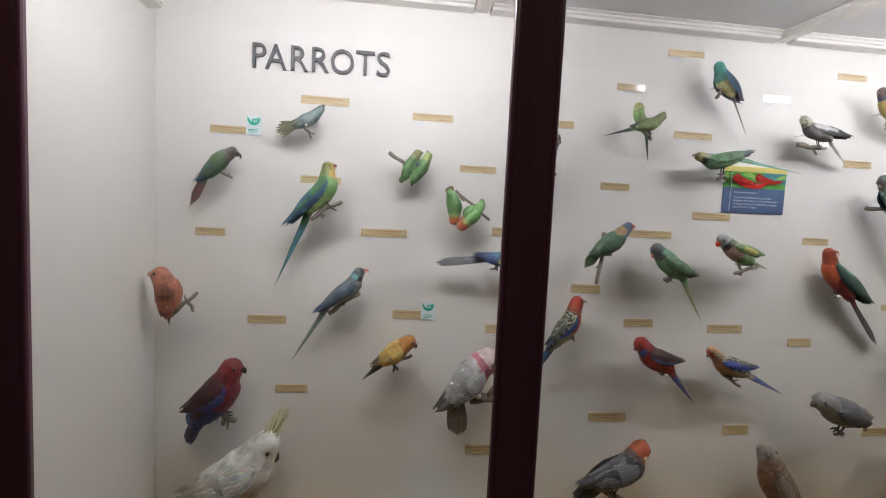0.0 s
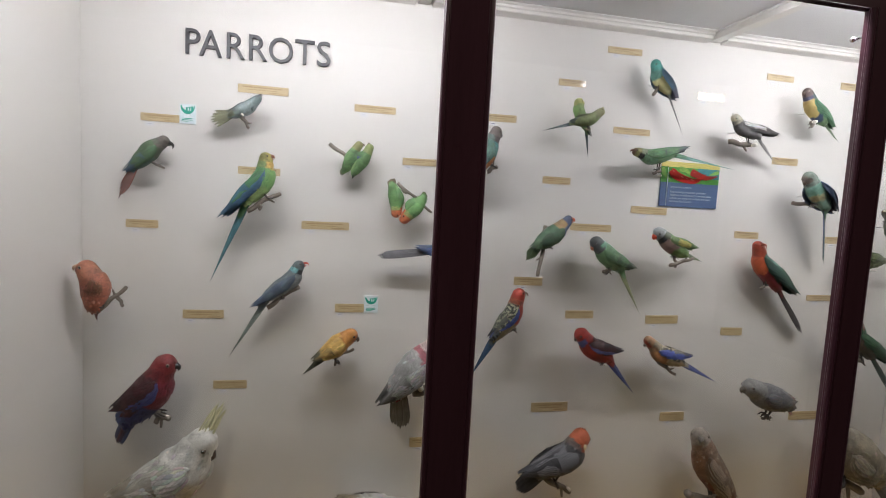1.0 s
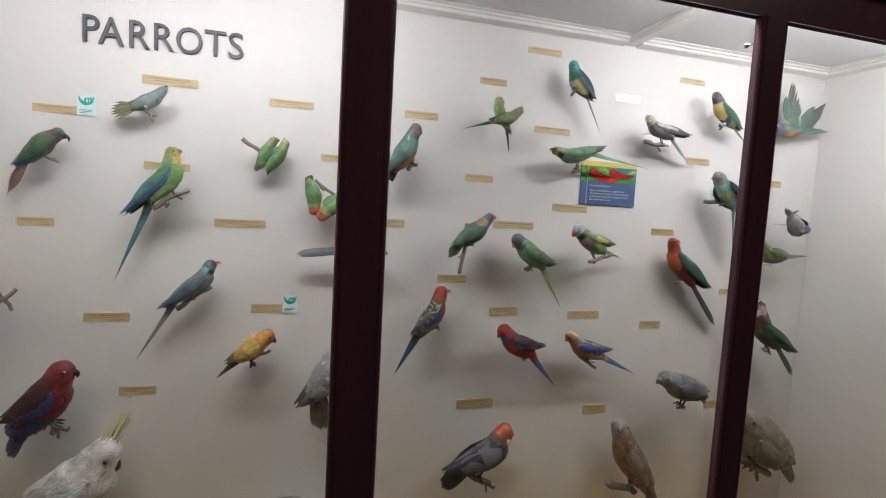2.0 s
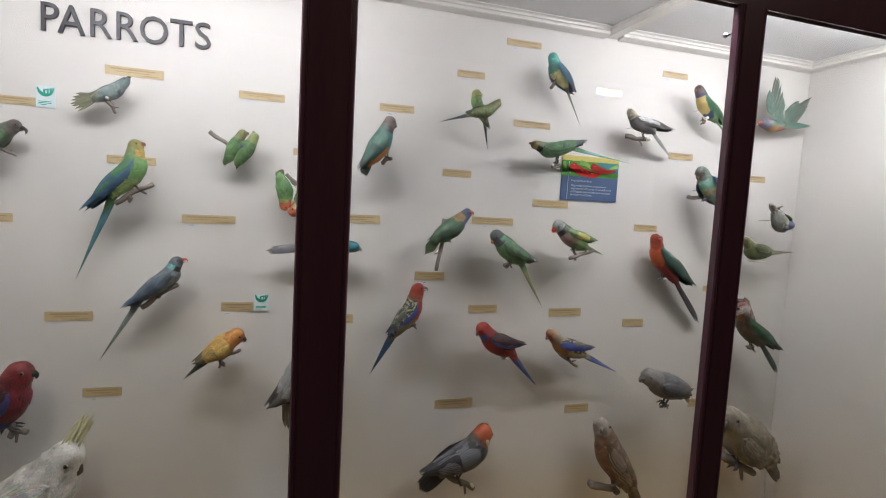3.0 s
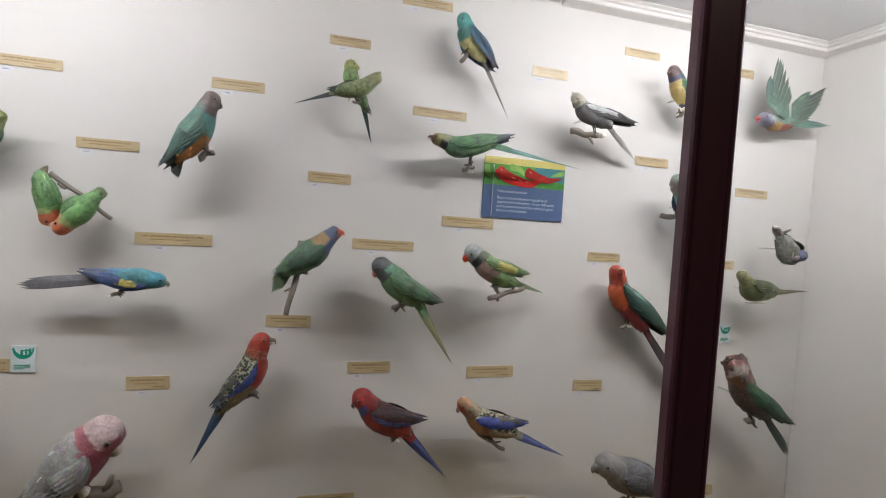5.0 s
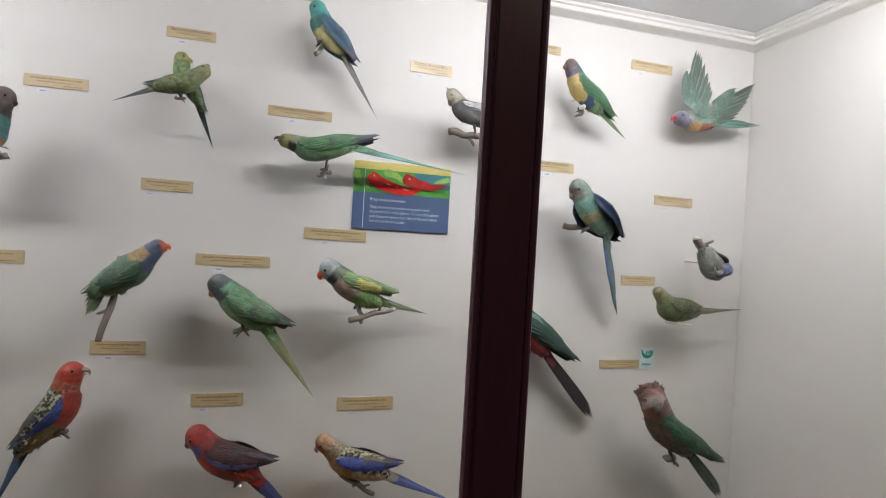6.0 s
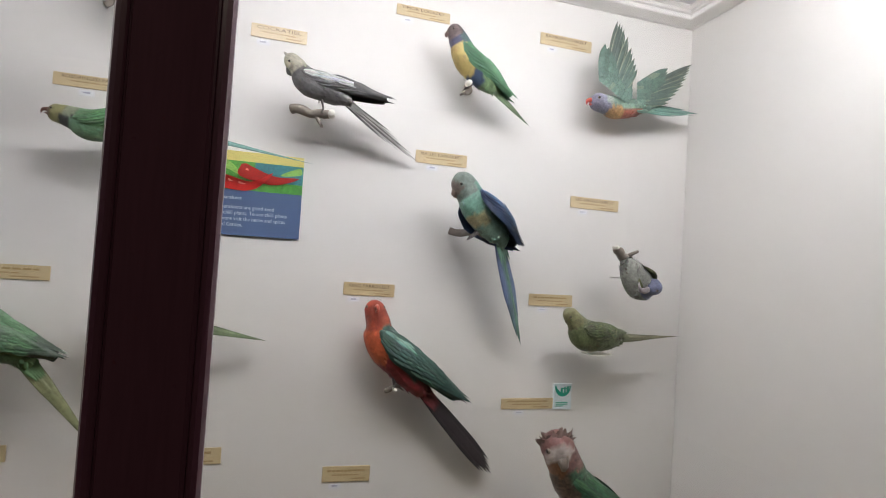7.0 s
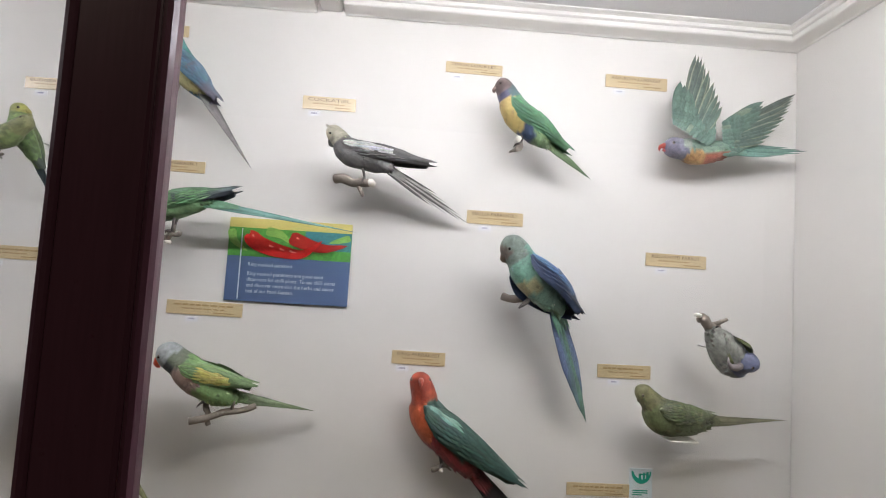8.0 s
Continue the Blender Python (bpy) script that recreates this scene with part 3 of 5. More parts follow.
def branch(p1, p2, r, rng, stub=True):
    a, b = Vector(p1), Vector(p2)
    n = 8
    perp = unit((b - a).cross(Vector((0, 1, 0.2))))
    pts, rad = [], []
    for i in range(n + 1):
        t = i / n
        pts.append(lerp(a, b, t) + perp * r * 0.9 * noise.noise(Vector((t * 3, r * 900, 1))) + Vector((0, r * 0.6 * noise.noise(Vector((t * 3, r * 700, 9))), 0)))
        rad.append(r * (1.08 - 0.2 * t) * (1 + 0.18 * noise.noise(Vector((t * 9, r * 500, 5)))))
    bm = tube(pts, rad, 9)
    if stub:
        k = pts[5]
        d = unit(perp * rng.choice((-1, 1)) + unit(b - a) * 0.6 + Vector((0, -0.3, 0)))
        tube([k, k + d * r * 2.2, k + d * r * 3.4], [r * 0.55, r * 0.42, r * 0.34], 7, bm)
    return bm, pts


def bird(label, hd, bk, ch, rp, tl, wt, up, hr, cr, tw, c, beak="55504c", ft=None, perch=None, pr=0.006, extra=None, cut=None, opt=None, seed=1):
    """A mounted parrot: head, beak tip, chest, tail root, tail tip and wing tip are places in the case; hr, cr, tw its head, chest and tail half-widths."""
    rng = random.Random(seed)
    opt = dict(opt or {})
    c = {k: faded(srgb(v)) for k, v in c.items()}
    hd, bk, ch, rp, tl, wt, U = (Vector(v) for v in (hd, bk, ch, rp, tl, wt, up))
    A = unit(rp - ch)
    U = unit(U - A * U.dot(A))
    S = A.cross(U)
    F = unit(bk - hd)
    opt["F"] = F
    root = thing("mounted_parrot", ch, label, "stuffed bird", "mounted parrots")
    parts = [build_body(hd, ch, rp, tl, hr, cr, U, c, opt, rng)]
    if "spread" in opt:
        for r0, t0, lead, wd in opt["spread"]:
            parts.append(build_spread_wing(Vector(r0), Vector(t0), Vector(lead), c, rng, wd))
    else:
        for sgn in (1, -1):
            parts.append(build_wing(sgn, hd, ch, rp, wt, cr, U, S, c, opt, rng))
        parts.append(build_mantle(hd, ch, wt, cr, U, S, c, opt, rng))
    parts.append(build_tail(rp, ch, tl, tw, cr, U, c, opt, rng))
    zup = Vector((0, 0, 1))
    down = -unit(zup - F * zup.dot(F)) if not opt.get("upside") else unit(zup - F * zup.dot(F))
    parts.append(build_beak(hd, bk, hr, F, down, beak_material(beak), opt.get("bs", 0.74)))
    hs = unit(F.cross(down))
    for sgn in (1, -1):
        p = hd + (F * 0.40 + hs * sgn * 0.80 - down * 0.22) * hr
        ring = part("eye_ring", ball(p, hr * 0.16), M_EYERING)
        parts.append(ring)
        parts.append(part("eye", ball(p + hs * sgn * hr * 0.06, hr * 0.125), M_EYE))
    if "crest" in c:
        bm, cols = bmesh.new(), []
        tip = Vector(opt["crest_tip"])
        for i in range(opt.get("crest_n", 9)):
            q = lerp(hd, tip, 0.28) + Vector((rng.uniform(-1, 1), rng.uniform(-1, 1), rng.uniform(-1, 1))) * hr * 0.45
            e = tip + Vector((rng.uniform(-1, 1), rng.uniform(-0.6, 0.6), rng.uniform(-1, 1))) * hr * opt.get("crest_spread", 0.5)
            bend = unit(e - q).cross(Vector((0, 1, 0)))
            blade(bm, cols, q, e, unit(bend), Vector((0, -1, 0)), hr * opt.get("crest_w", 0.14), c["crest"], 0.5, 0.3, 7)
        ob = part("crest", bm, M_FEATHER, None, "raised crest feathers")
        paint(ob, cols)
        parts.append(ob)
    if "ruff" in opt:
        bm, cols = bmesh.new(), []
        for i in range(58):
            a = math.pi * rng.uniform(-0.62, 0.62)
            ray = unit(-down * math.cos(a) + hs * math.sin(a))
            q = hd + ray * hr * 0.55 + F * hr * rng.uniform(-0.3, 0.45)
            e = hd + ray * hr * opt["ruff"] * rng.uniform(0.8, 1.15) - F * hr * rng.uniform(0.1, 0.7)
            g = rng.uniform(0.8, 1.2)
            blade(bm, cols, q, e, unit(ray.cross(F)), F, hr * 0.17, tuple(x * g for x in c["ruff"]), 0.5, 0.3, 5, 0.0, tuple(x * g * 0.75 for x in c["ruff"]))
        ob = part("ruff", bm, M_FEATHER, None, "raised reddish-brown neck ruff")
        paint(ob, cols)
        parts.append(ob)
    if ft is not None:
        ft = Vector(ft)
        for sgn in (1, -1):
            hip = lerp(ch, rp, 0.42) - U * cr * 0.55 + S * sgn * cr * 0.30
            foot = ft + S * sgn * cr * 0.16
            bm = tube([hip, lerp(hip, foot, 0.6), foot], [cr * 0.15, cr * 0.085, cr * 0.07], 7)
            for k in (-1, 0, 1):
                d = unit(F * 0.7 + S * 0.55 * k + Vector((0, -0.2, 0)))
                tube([foot, foot + d * cr * 0.26 + U * cr * 0.03, foot + d * cr * 0.44 - U * cr * 0.08, foot + d * cr * 0.48 - U * cr * 0.20], [cr * 0.075, cr * 0.07, cr * 0.05, cr * 0.015], 6, bm)
            parts.append(part("leg", bm, M_LEG))
    if perch:
        bm, pts = branch(perch[0], perch[1], pr, rng)
        parts.append(part("perch", bm, M_BARK, None, "rough grey twig perch"))
        if extra:
            bm, _ = branch(extra[0], extra[1], pr * 0.8, rng, False)
            parts.append(part("side_twig", bm, M_BARK))
    k = lerp(ch, rp, 0.35)
    parts.append(part("wire", tube([k, (k.x, WALL_Y + 0.004, k.z)], [0.0013, 0.0013], 6), M_ROD))
    if cut:
        q = Vector(cut[:3])
        parts.append(part("cut_end", tube([q, q + Vector((0, 0.014, 0))], [cut[3] * 0.8, cut[3] * 0.86], 14), M_SAWN, None, "pale round sawn twig end"))
    for ob in parts:
        under(ob, root)
    return root



bird('stuffed grey-headed green parrot with rusty tail', hd=(-0.437, 1.355, 1.640), bk=(-0.413, 1.355, 1.632), ch=(-0.467, 1.355, 1.618),
     rp=(-0.504, 1.355, 1.575), tl=(-0.547, 1.370, 1.488), wt=(-0.536, 1.355, 1.556), up=(-0.70, -0.17, 0.60), hr=0.0139, cr=0.0215, tw=0.0134,
     c={'head': '6e665e', 'throat': '7a6f66', 'nape': '64705a', 'back': '4c7444', 'breast': '6a7a58', 'belly': '4a7a6a', 'wing': '477a48', 'flight': '3a6a94', 'tail': '96584a', 'tail_alt': '84605c', 'rump': '3a6a78'},
     beak='3a3836', ft=(-0.466, 1.355, 1.585), perch=((-0.473, 1.355, 1.590), (-0.435, 1.355, 1.572)), pr=0.0032, opt={'blunt': True, 'grade': 0.3, 'vane': 0.7}, seed=1)
bird('stuffed grey parrot with olive fanned tail, head turned up', hd=(-0.214, 1.350, 1.763), bk=(-0.206, 1.350, 1.776), ch=(-0.237, 1.350, 1.740),
     rp=(-0.275, 1.350, 1.718), tl=(-0.335, 1.367, 1.701), wt=(-0.291, 1.350, 1.726), up=(-0.35, -0.75, 0.60), hr=0.0113, cr=0.0170, tw=0.0185,
     c={'head': '6f8484', 'back': '7d908e', 'breast': '8da0a0', 'wing': '5f7070', 'flight': '66705e', 'tail': '7d8458', 'rump': '74805e'},
     beak='4a4644', ft=(-0.245, 1.350, 1.703), perch=((-0.253, 1.350, 1.718), (-0.233, 1.350, 1.688)), pr=0.0042, cut=(-0.248, 1.330, 1.719, 0.0036), opt={'blunt': True, 'feathers': 7, 'grade': 0.25, 'fan': 1.2, 'vane': 0.5}, seed=2)
bird('stuffed green parrot with yellow throat and long tail', hd=(-0.187, 1.330, 1.611), bk=(-0.171, 1.330, 1.618), ch=(-0.192, 1.330, 1.560),
     rp=(-0.231, 1.330, 1.503), tl=(-0.329, 1.380, 1.278), wt=(-0.305, 1.330, 1.453), up=(-0.75, -0.17, 0.50), hr=0.0170, cr=0.0268, tw=0.0090,
     c={'head': '8f8a35', 'face': 'a89a30', 'throat': 'd6a92e', 'nape': '6f9636', 'back': '3a9440', 'breast': '62ae3a', 'belly': '8cbf44', 'wing': '34864a', 'flight': '1f6690', 'edge': '246c98', 'tail': '3f8a98', 'rump': '3f9a50'},
     beak='8a5a44', ft=(-0.179, 1.330, 1.509), perch=((-0.231, 1.330, 1.475), (-0.150, 1.330, 1.527)), pr=0.0061, extra=((-0.198, 1.330, 1.496), (-0.200, 1.330, 1.479)), opt={'tert': 0.25, 'edge_v': -0.35}, seed=3)
bird('stuffed small green lovebird with brownish head on shared twig', hd=(0.049, 1.355, 1.665), bk=(0.058, 1.355, 1.667), ch=(0.031, 1.355, 1.635),
     rp=(0.015, 1.355, 1.598), tl=(0.001, 1.370, 1.585), wt=(0.010, 1.355, 1.591), up=(-0.70, -0.50, 0.50), hr=0.0115, cr=0.0165, tw=0.0071,
     c={'head': '8a8a48', 'back': '55983a', 'breast': '6fae40', 'wing': '4f9440', 'flight': '4f8a48', 'tail': '6f8a48'},
     beak='6a5a50', perch=((-0.029, 1.355, 1.664), (0.040, 1.355, 1.616)), pr=0.0052, opt={'blunt': True, 'mott': 0.3, 'vane': 0.7}, seed=4)
bird('stuffed small green lovebird with blue wing on shared twig', hd=(0.078, 1.350, 1.659), bk=(0.076, 1.350, 1.671), ch=(0.062, 1.350, 1.628),
     rp=(0.040, 1.350, 1.593), tl=(0.034, 1.367, 1.573), wt=(0.052, 1.350, 1.600), up=(0.65, -0.50, 0.30), hr=0.0115, cr=0.0183, tw=0.0059,
     c={'head': '86a038', 'back': '55983a', 'breast': '78b240', 'wing': '4a9440', 'flight': '3f58a0', 'patch': '3f58a0', 'tail': '3a4a58'},
     beak='6a5a50', opt={'mott': 0.3, 'patch': (0.3, 0.7, -0.9, 0.0)}, seed=5)
bird('stuffed green lovebird with orange face hanging head down', hd=(0.158, 1.345, 1.489), bk=(0.167, 1.345, 1.479), ch=(0.156, 1.345, 1.519),
     rp=(0.144, 1.345, 1.560), tl=(0.140, 1.363, 1.582), wt=(0.142, 1.345, 1.574), up=(-0.80, -0.50, 0.00), hr=0.0148, cr=0.0199, tw=0.0100,
     c={'head': 'e0713f', 'nape': '8fae40', 'back': '55a03a', 'breast': '6fb444', 'wing': '4f9c3c', 'flight': '4a8a40', 'tail': '7a6a48'},
     beak='d8b8a0', perch=((0.158, 1.345, 1.570), (0.257, 1.345, 1.494)), pr=0.0042, extra=((0.171, 1.345, 1.553), (0.182, 1.345, 1.542)), opt={'blunt': True, 'upside': True}, seed=6)
bird('stuffed green lovebird with orange face leaning down', hd=(0.181, 1.340, 1.475), bk=(0.169, 1.340, 1.478), ch=(0.206, 1.340, 1.501),
     rp=(0.228, 1.340, 1.530), tl=(0.241, 1.359, 1.548), wt=(0.231, 1.340, 1.536), up=(0.60, -0.70, 0.00), hr=0.0164, cr=0.0214, tw=0.0084,
     c={'head': 'e0713f', 'nape': '9aae40', 'back': '58a83c', 'breast': '72b846', 'wing': '52a03c', 'flight': '4a8a40', 'tail': '7aa048'},
     beak='d8b8a0', opt={'blunt': True}, seed=7)
bird('stuffed salmon-orange parrot with green wing on silvery twig', hd=(-0.592, 1.305, 1.315), bk=(-0.619, 1.305, 1.321), ch=(-0.575, 1.305, 1.279),
     rp=(-0.577, 1.305, 1.225), tl=(-0.582, 1.335, 1.179), wt=(-0.588, 1.305, 1.227), up=(-0.85, -0.35, 0.25), hr=0.0242, cr=0.0307, tw=0.0090,
     c={'head': 'b06a4c', 'back': 'a86044', 'breast': 'b8684a', 'wing': '96583c', 'flight': '84583c', 'edge': '8c5c3e', 'tail': '74483a'},
     beak='b89a80', ft=(-0.556, 1.305, 1.223), perch=((-0.571, 1.305, 1.212), (-0.504, 1.305, 1.274)), pr=0.0054, extra=((-0.526, 1.305, 1.251), (-0.512, 1.305, 1.226)), seed=8)
bird('stuffed blue-grey ring-necked parakeet with long grey tail', hd=(-0.098, 1.340, 1.333), bk=(-0.076, 1.340, 1.344), ch=(-0.116, 1.340, 1.298),
     rp=(-0.178, 1.340, 1.247), tl=(-0.280, 1.370, 1.070), wt=(-0.223, 1.340, 1.219), up=(-0.60, -0.17, 0.60), hr=0.0158, cr=0.0225, tw=0.0062,
     c={'head': '68767a', 'face': '4a5054', 'throat': '33383c', 'nape': '6fc0c4', 'back': '78868c', 'breast': '8c9698', 'belly': '8c9894', 'wing': '64788c', 'flight': '4a6c98', 'tail': '84948c', 'rump': '6f8088'},
     beak='c8584a', ft=(-0.143, 1.340, 1.244), perch=((-0.177, 1.340, 1.220), (-0.096, 1.340, 1.280)), pr=0.0063, opt={'bs': 0.5}, seed=9)
bird('stuffed crimson parrot with maroon wings and blue belly', hd=(-0.419, 1.315, 1.073), bk=(-0.392, 1.315, 1.069), ch=(-0.446, 1.315, 1.016),
     rp=(-0.505, 1.315, 0.935), tl=(-0.542, 1.342, 0.855), wt=(-0.553, 1.315, 0.957), up=(-0.75, -0.16, 0.50), hr=0.0285, cr=0.0441, tw=0.0158,
     c={'head': '8c282c', 'throat': '84262c', 'nape': '7a262c', 'back': '52222a', 'breast': '86283a', 'belly': '34387c', 'wing': '4c2028', 'flight': '3c1e26', 'edge': '3f489a', 'tail': '5a3040', 'tail_side': '2f4a84', 'rump': '2f4a84'},
     beak='22201f', ft=(-0.442, 1.315, 0.949), perch=((-0.453, 1.315, 0.957), (-0.408, 1.315, 0.928)), pr=0.0084, extra=((-0.430, 1.315, 0.944), (-0.441, 1.315, 0.920)), opt={'belly_from': 0.55, 'blunt': True}, seed=10)
bird('stuffed white cockatoo with pale yellow crest, dark beak', hd=(-0.329, 1.315, 0.862), bk=(-0.300, 1.310, 0.826), ch=(-0.374, 1.315, 0.797),
     rp=(-0.490, 1.315, 0.691), tl=(-0.597, 1.342, 0.623), wt=(-0.567, 1.315, 0.728), up=(-0.60, -0.17, 0.60), hr=0.0405, cr=0.0667, tw=0.0322,
     c={'head': 'd8d6cf', 'back': 'd6d4ce', 'breast': 'dcdad4', 'wing': 'd0cec8', 'flight': 'a89c86', 'tail': 'cfc8b8', 'crest': 'dcd8a2'},
     beak='4a3c34', perch=((-0.403, 1.315, 0.634), (-0.293, 1.315, 0.680)), pr=0.0114, opt={'crest_tip': (-0.285, 1.315, 0.956), 'crest_n': 16, 'crest_w': 0.085, 'crest_spread': 0.42, 'blunt': True}, seed=11)
bird('stuffed golden-yellow conure with grey-green tail', hd=(0.045, 1.335, 1.145), bk=(0.068, 1.335, 1.133), ch=(0.012, 1.335, 1.120),
     rp=(-0.020, 1.335, 1.091), tl=(-0.082, 1.356, 1.026), wt=(-0.063, 1.335, 1.075), up=(-0.50, -0.21, 0.60), hr=0.0207, cr=0.0270, tw=0.0093,
     c={'head': 'd08a2a', 'face': 'c8702a', 'back': 'd8a832', 'breast': 'c88a2c', 'belly': 'c08a30', 'wing': 'd8ac38', 'flight': '6a6c50', 'tail': '5f6852', 'rump': '8a8a40'},
     beak='5a4a40', ft=(0.006, 1.335, 1.075), perch=((0.001, 1.335, 1.082), (0.056, 1.335, 1.106)), pr=0.0046, extra=((0.010, 1.335, 1.082), (0.005, 1.335, 1.060)), seed=12)
bird('stuffed galah with pink breast, pale crown and grey wings', hd=(0.266, 1.315, 1.102), bk=(0.290, 1.315, 1.067), ch=(0.229, 1.315, 1.067),
     rp=(0.173, 1.315, 0.991), tl=(0.199, 1.342, 0.866), wt=(0.115, 1.315, 0.951), up=(-0.80, -0.17, 0.35), hr=0.0349, cr=0.0434, tw=0.0237,
     c={'head': 'd9bcbc', 'face': 'b8606e', 'throat': 'b0506a', 'nape': 'c06a78', 'back': 'a8a8a8', 'breast': 'b4546a', 'belly': 'ae5064', 'wing': 'a4a4a4', 'flight': '5f5c5a', 'tail': '8c8a86', 'rump': 'b0b0b0'},
     beak='d8d0c4', ft=(0.242, 1.315, 1.004), perch=((0.225, 1.315, 0.986), (0.297, 1.315, 0.998)), pr=0.0138, cut=(0.243, 1.295, 1.003, 0.0101), opt={'blunt': True}, seed=13)
bird('stuffed turquoise parrot with blue and yellow wings, crouching', hd=(0.341, 1.330, 1.384), bk=(0.360, 1.330, 1.379), ch=(0.314, 1.330, 1.386),
     rp=(0.272, 1.330, 1.388), tl=(0.104, 1.353, 1.366), wt=(0.207, 1.330, 1.401), up=(0.00, -0.55, 0.85), hr=0.0144, cr=0.0205, tw=0.0095,
     c={'head': '2a92a8', 'back': '3a94a0', 'breast': '4a9c98', 'belly': '5aa088', 'wing': '3a6ab8', 'flight': '4f5f86', 'patch': 'c8c040', 'tail': '5f5e66', 'rump': '4f94a8'},
     beak='8a8a78', ft=(0.277, 1.330, 1.361), perch=((0.264, 1.330, 1.355), (0.286, 1.330, 1.361)), pr=0.0035, cut=(0.265, 1.310, 1.354, 0.0030), opt={'patch': (0.12, 0.42, -0.5, 0.5), 'blunt': True}, seed=14)
bird('stuffed teal-green parrot with grey head and orange belly', hd=(0.421, 1.315, 1.725), bk=(0.437, 1.315, 1.716), ch=(0.397, 1.315, 1.669),
     rp=(0.369, 1.315, 1.620), tl=(0.358, 1.345, 1.580), wt=(0.335, 1.315, 1.592), up=(-0.86, -0.08, 0.42), hr=0.0162, cr=0.0271, tw=0.0100,
     c={'head': '74645e', 'throat': '5f4f4c', 'nape': '5a6f68', 'back': '3f8070', 'breast': '3f8f8c', 'belly': 'cf8636', 'wing': '42806e', 'flight': '4f6460', 'tail': '5a6a64', 'rump': '55a080'},
     beak='4a4440', ft=(0.414, 1.315, 1.633), perch=((0.403, 1.315, 1.616), (0.428, 1.315, 1.633)), pr=0.0060, opt={'belly_from': 0.40, 'blunt': True, 'grade': 0.05}, seed=15)
bird('stuffed bright green budgerigar with yellow face', hd=(0.674, 1.345, 1.833), bk=(0.680, 1.345, 1.833), ch=(0.676, 1.345, 1.811),
     rp=(0.705, 1.345, 1.761), tl=(0.730, 1.375, 1.680), wt=(0.724, 1.345, 1.738), up=(0.60, -0.60, 0.20), hr=0.0137, cr=0.0157, tw=0.0047,
     c={'head': 'a8b63a', 'face': 'c9c83c', 'nape': '86b03e', 'back': '6fa03e', 'breast': '74b83e', 'wing': '7a9a50', 'flight': '4a5f50', 'tail': '34484c'},
     beak='a8a060', opt={'mott': 0.25, 'mott_front': 0}, seed=16)
bird('stuffed olive budgerigar with barred wings, tail outstretched', hd=(0.720, 1.298, 1.803), bk=(0.725, 1.298, 1.813), ch=(0.694, 1.298, 1.781),
     rp=(0.651, 1.298, 1.768), tl=(0.564, 1.345, 1.743), wt=(0.623, 1.298, 1.770), up=(-0.10, -0.75, 0.70), hr=0.0120, cr=0.0167, tw=0.0041,
     c={'head': '86904a', 'back': '7d9448', 'breast': '74963f', 'wing': '7f9050', 'flight': '4f6058', 'tail': '3f5052'},
     beak='8a8a60', ft=(0.685, 1.298, 1.755), perch=((0.677, 1.298, 1.751), (0.693, 1.298, 1.754)), pr=0.0026, opt={'mott': 0.35, 'mott_front': 0.3}, seed=17)
bird('stuffed turquoise parakeet with blue wing, long grey tail', hd=(0.907, 1.340, 1.964), bk=(0.902, 1.340, 1.957), ch=(0.920, 1.340, 1.930),
     rp=(0.953, 1.340, 1.894), tl=(1.039, 1.370, 1.768), wt=(0.996, 1.340, 1.869), up=(0.78, 0.22, 0.42), hr=0.0156, cr=0.0229, tw=0.0076,
     c={'head': '2f9c92', 'back': '2f9488', 'breast': '2f9a8a', 'belly': 'cfc67c', 'wing': '3f7fa0', 'flight': '6c6a7c', 'tail': '7c7876', 'rump': '8a8c86'},
     beak='6f7a78', ft=(0.917, 1.340, 1.904), perch=((0.906, 1.340, 1.876), (0.941, 1.340, 1.924)), pr=0.0046, cut=(0.926, 1.320, 1.928, 0.0036), opt={'belly_from': 0.42, 'wing_w': 0.9}, seed=18)
bird('stuffed ring-necked parakeet, green with very long tail', hd=(0.862, 1.330, 1.704), bk=(0.843, 1.330, 1.709), ch=(0.909, 1.330, 1.693),
     rp=(0.980, 1.330, 1.707), tl=(1.233, 1.350, 1.672), wt=(1.041, 1.330, 1.735), up=(0.00, -0.10, 0.95), hr=0.0129, cr=0.0219, tw=0.0050,
     c={'head': '8f8a48', 'face': '7a5a3c', 'throat': '2f302e', 'nape': '7f8f6a', 'back': '47904e', 'breast': '5aa06a', 'belly': '66a85e', 'wing': '439048', 'flight': '44505a', 'tail': '5f9c90', 'rump': '4a9a68'},
     beak='6a4438', ft=(0.937, 1.330, 1.655), perch=((0.924, 1.330, 1.645), (0.949, 1.330, 1.654)), pr=0.0044, cut=(0.937, 1.310, 1.638, 0.0033), opt={'bs': 0.55}, seed=19)
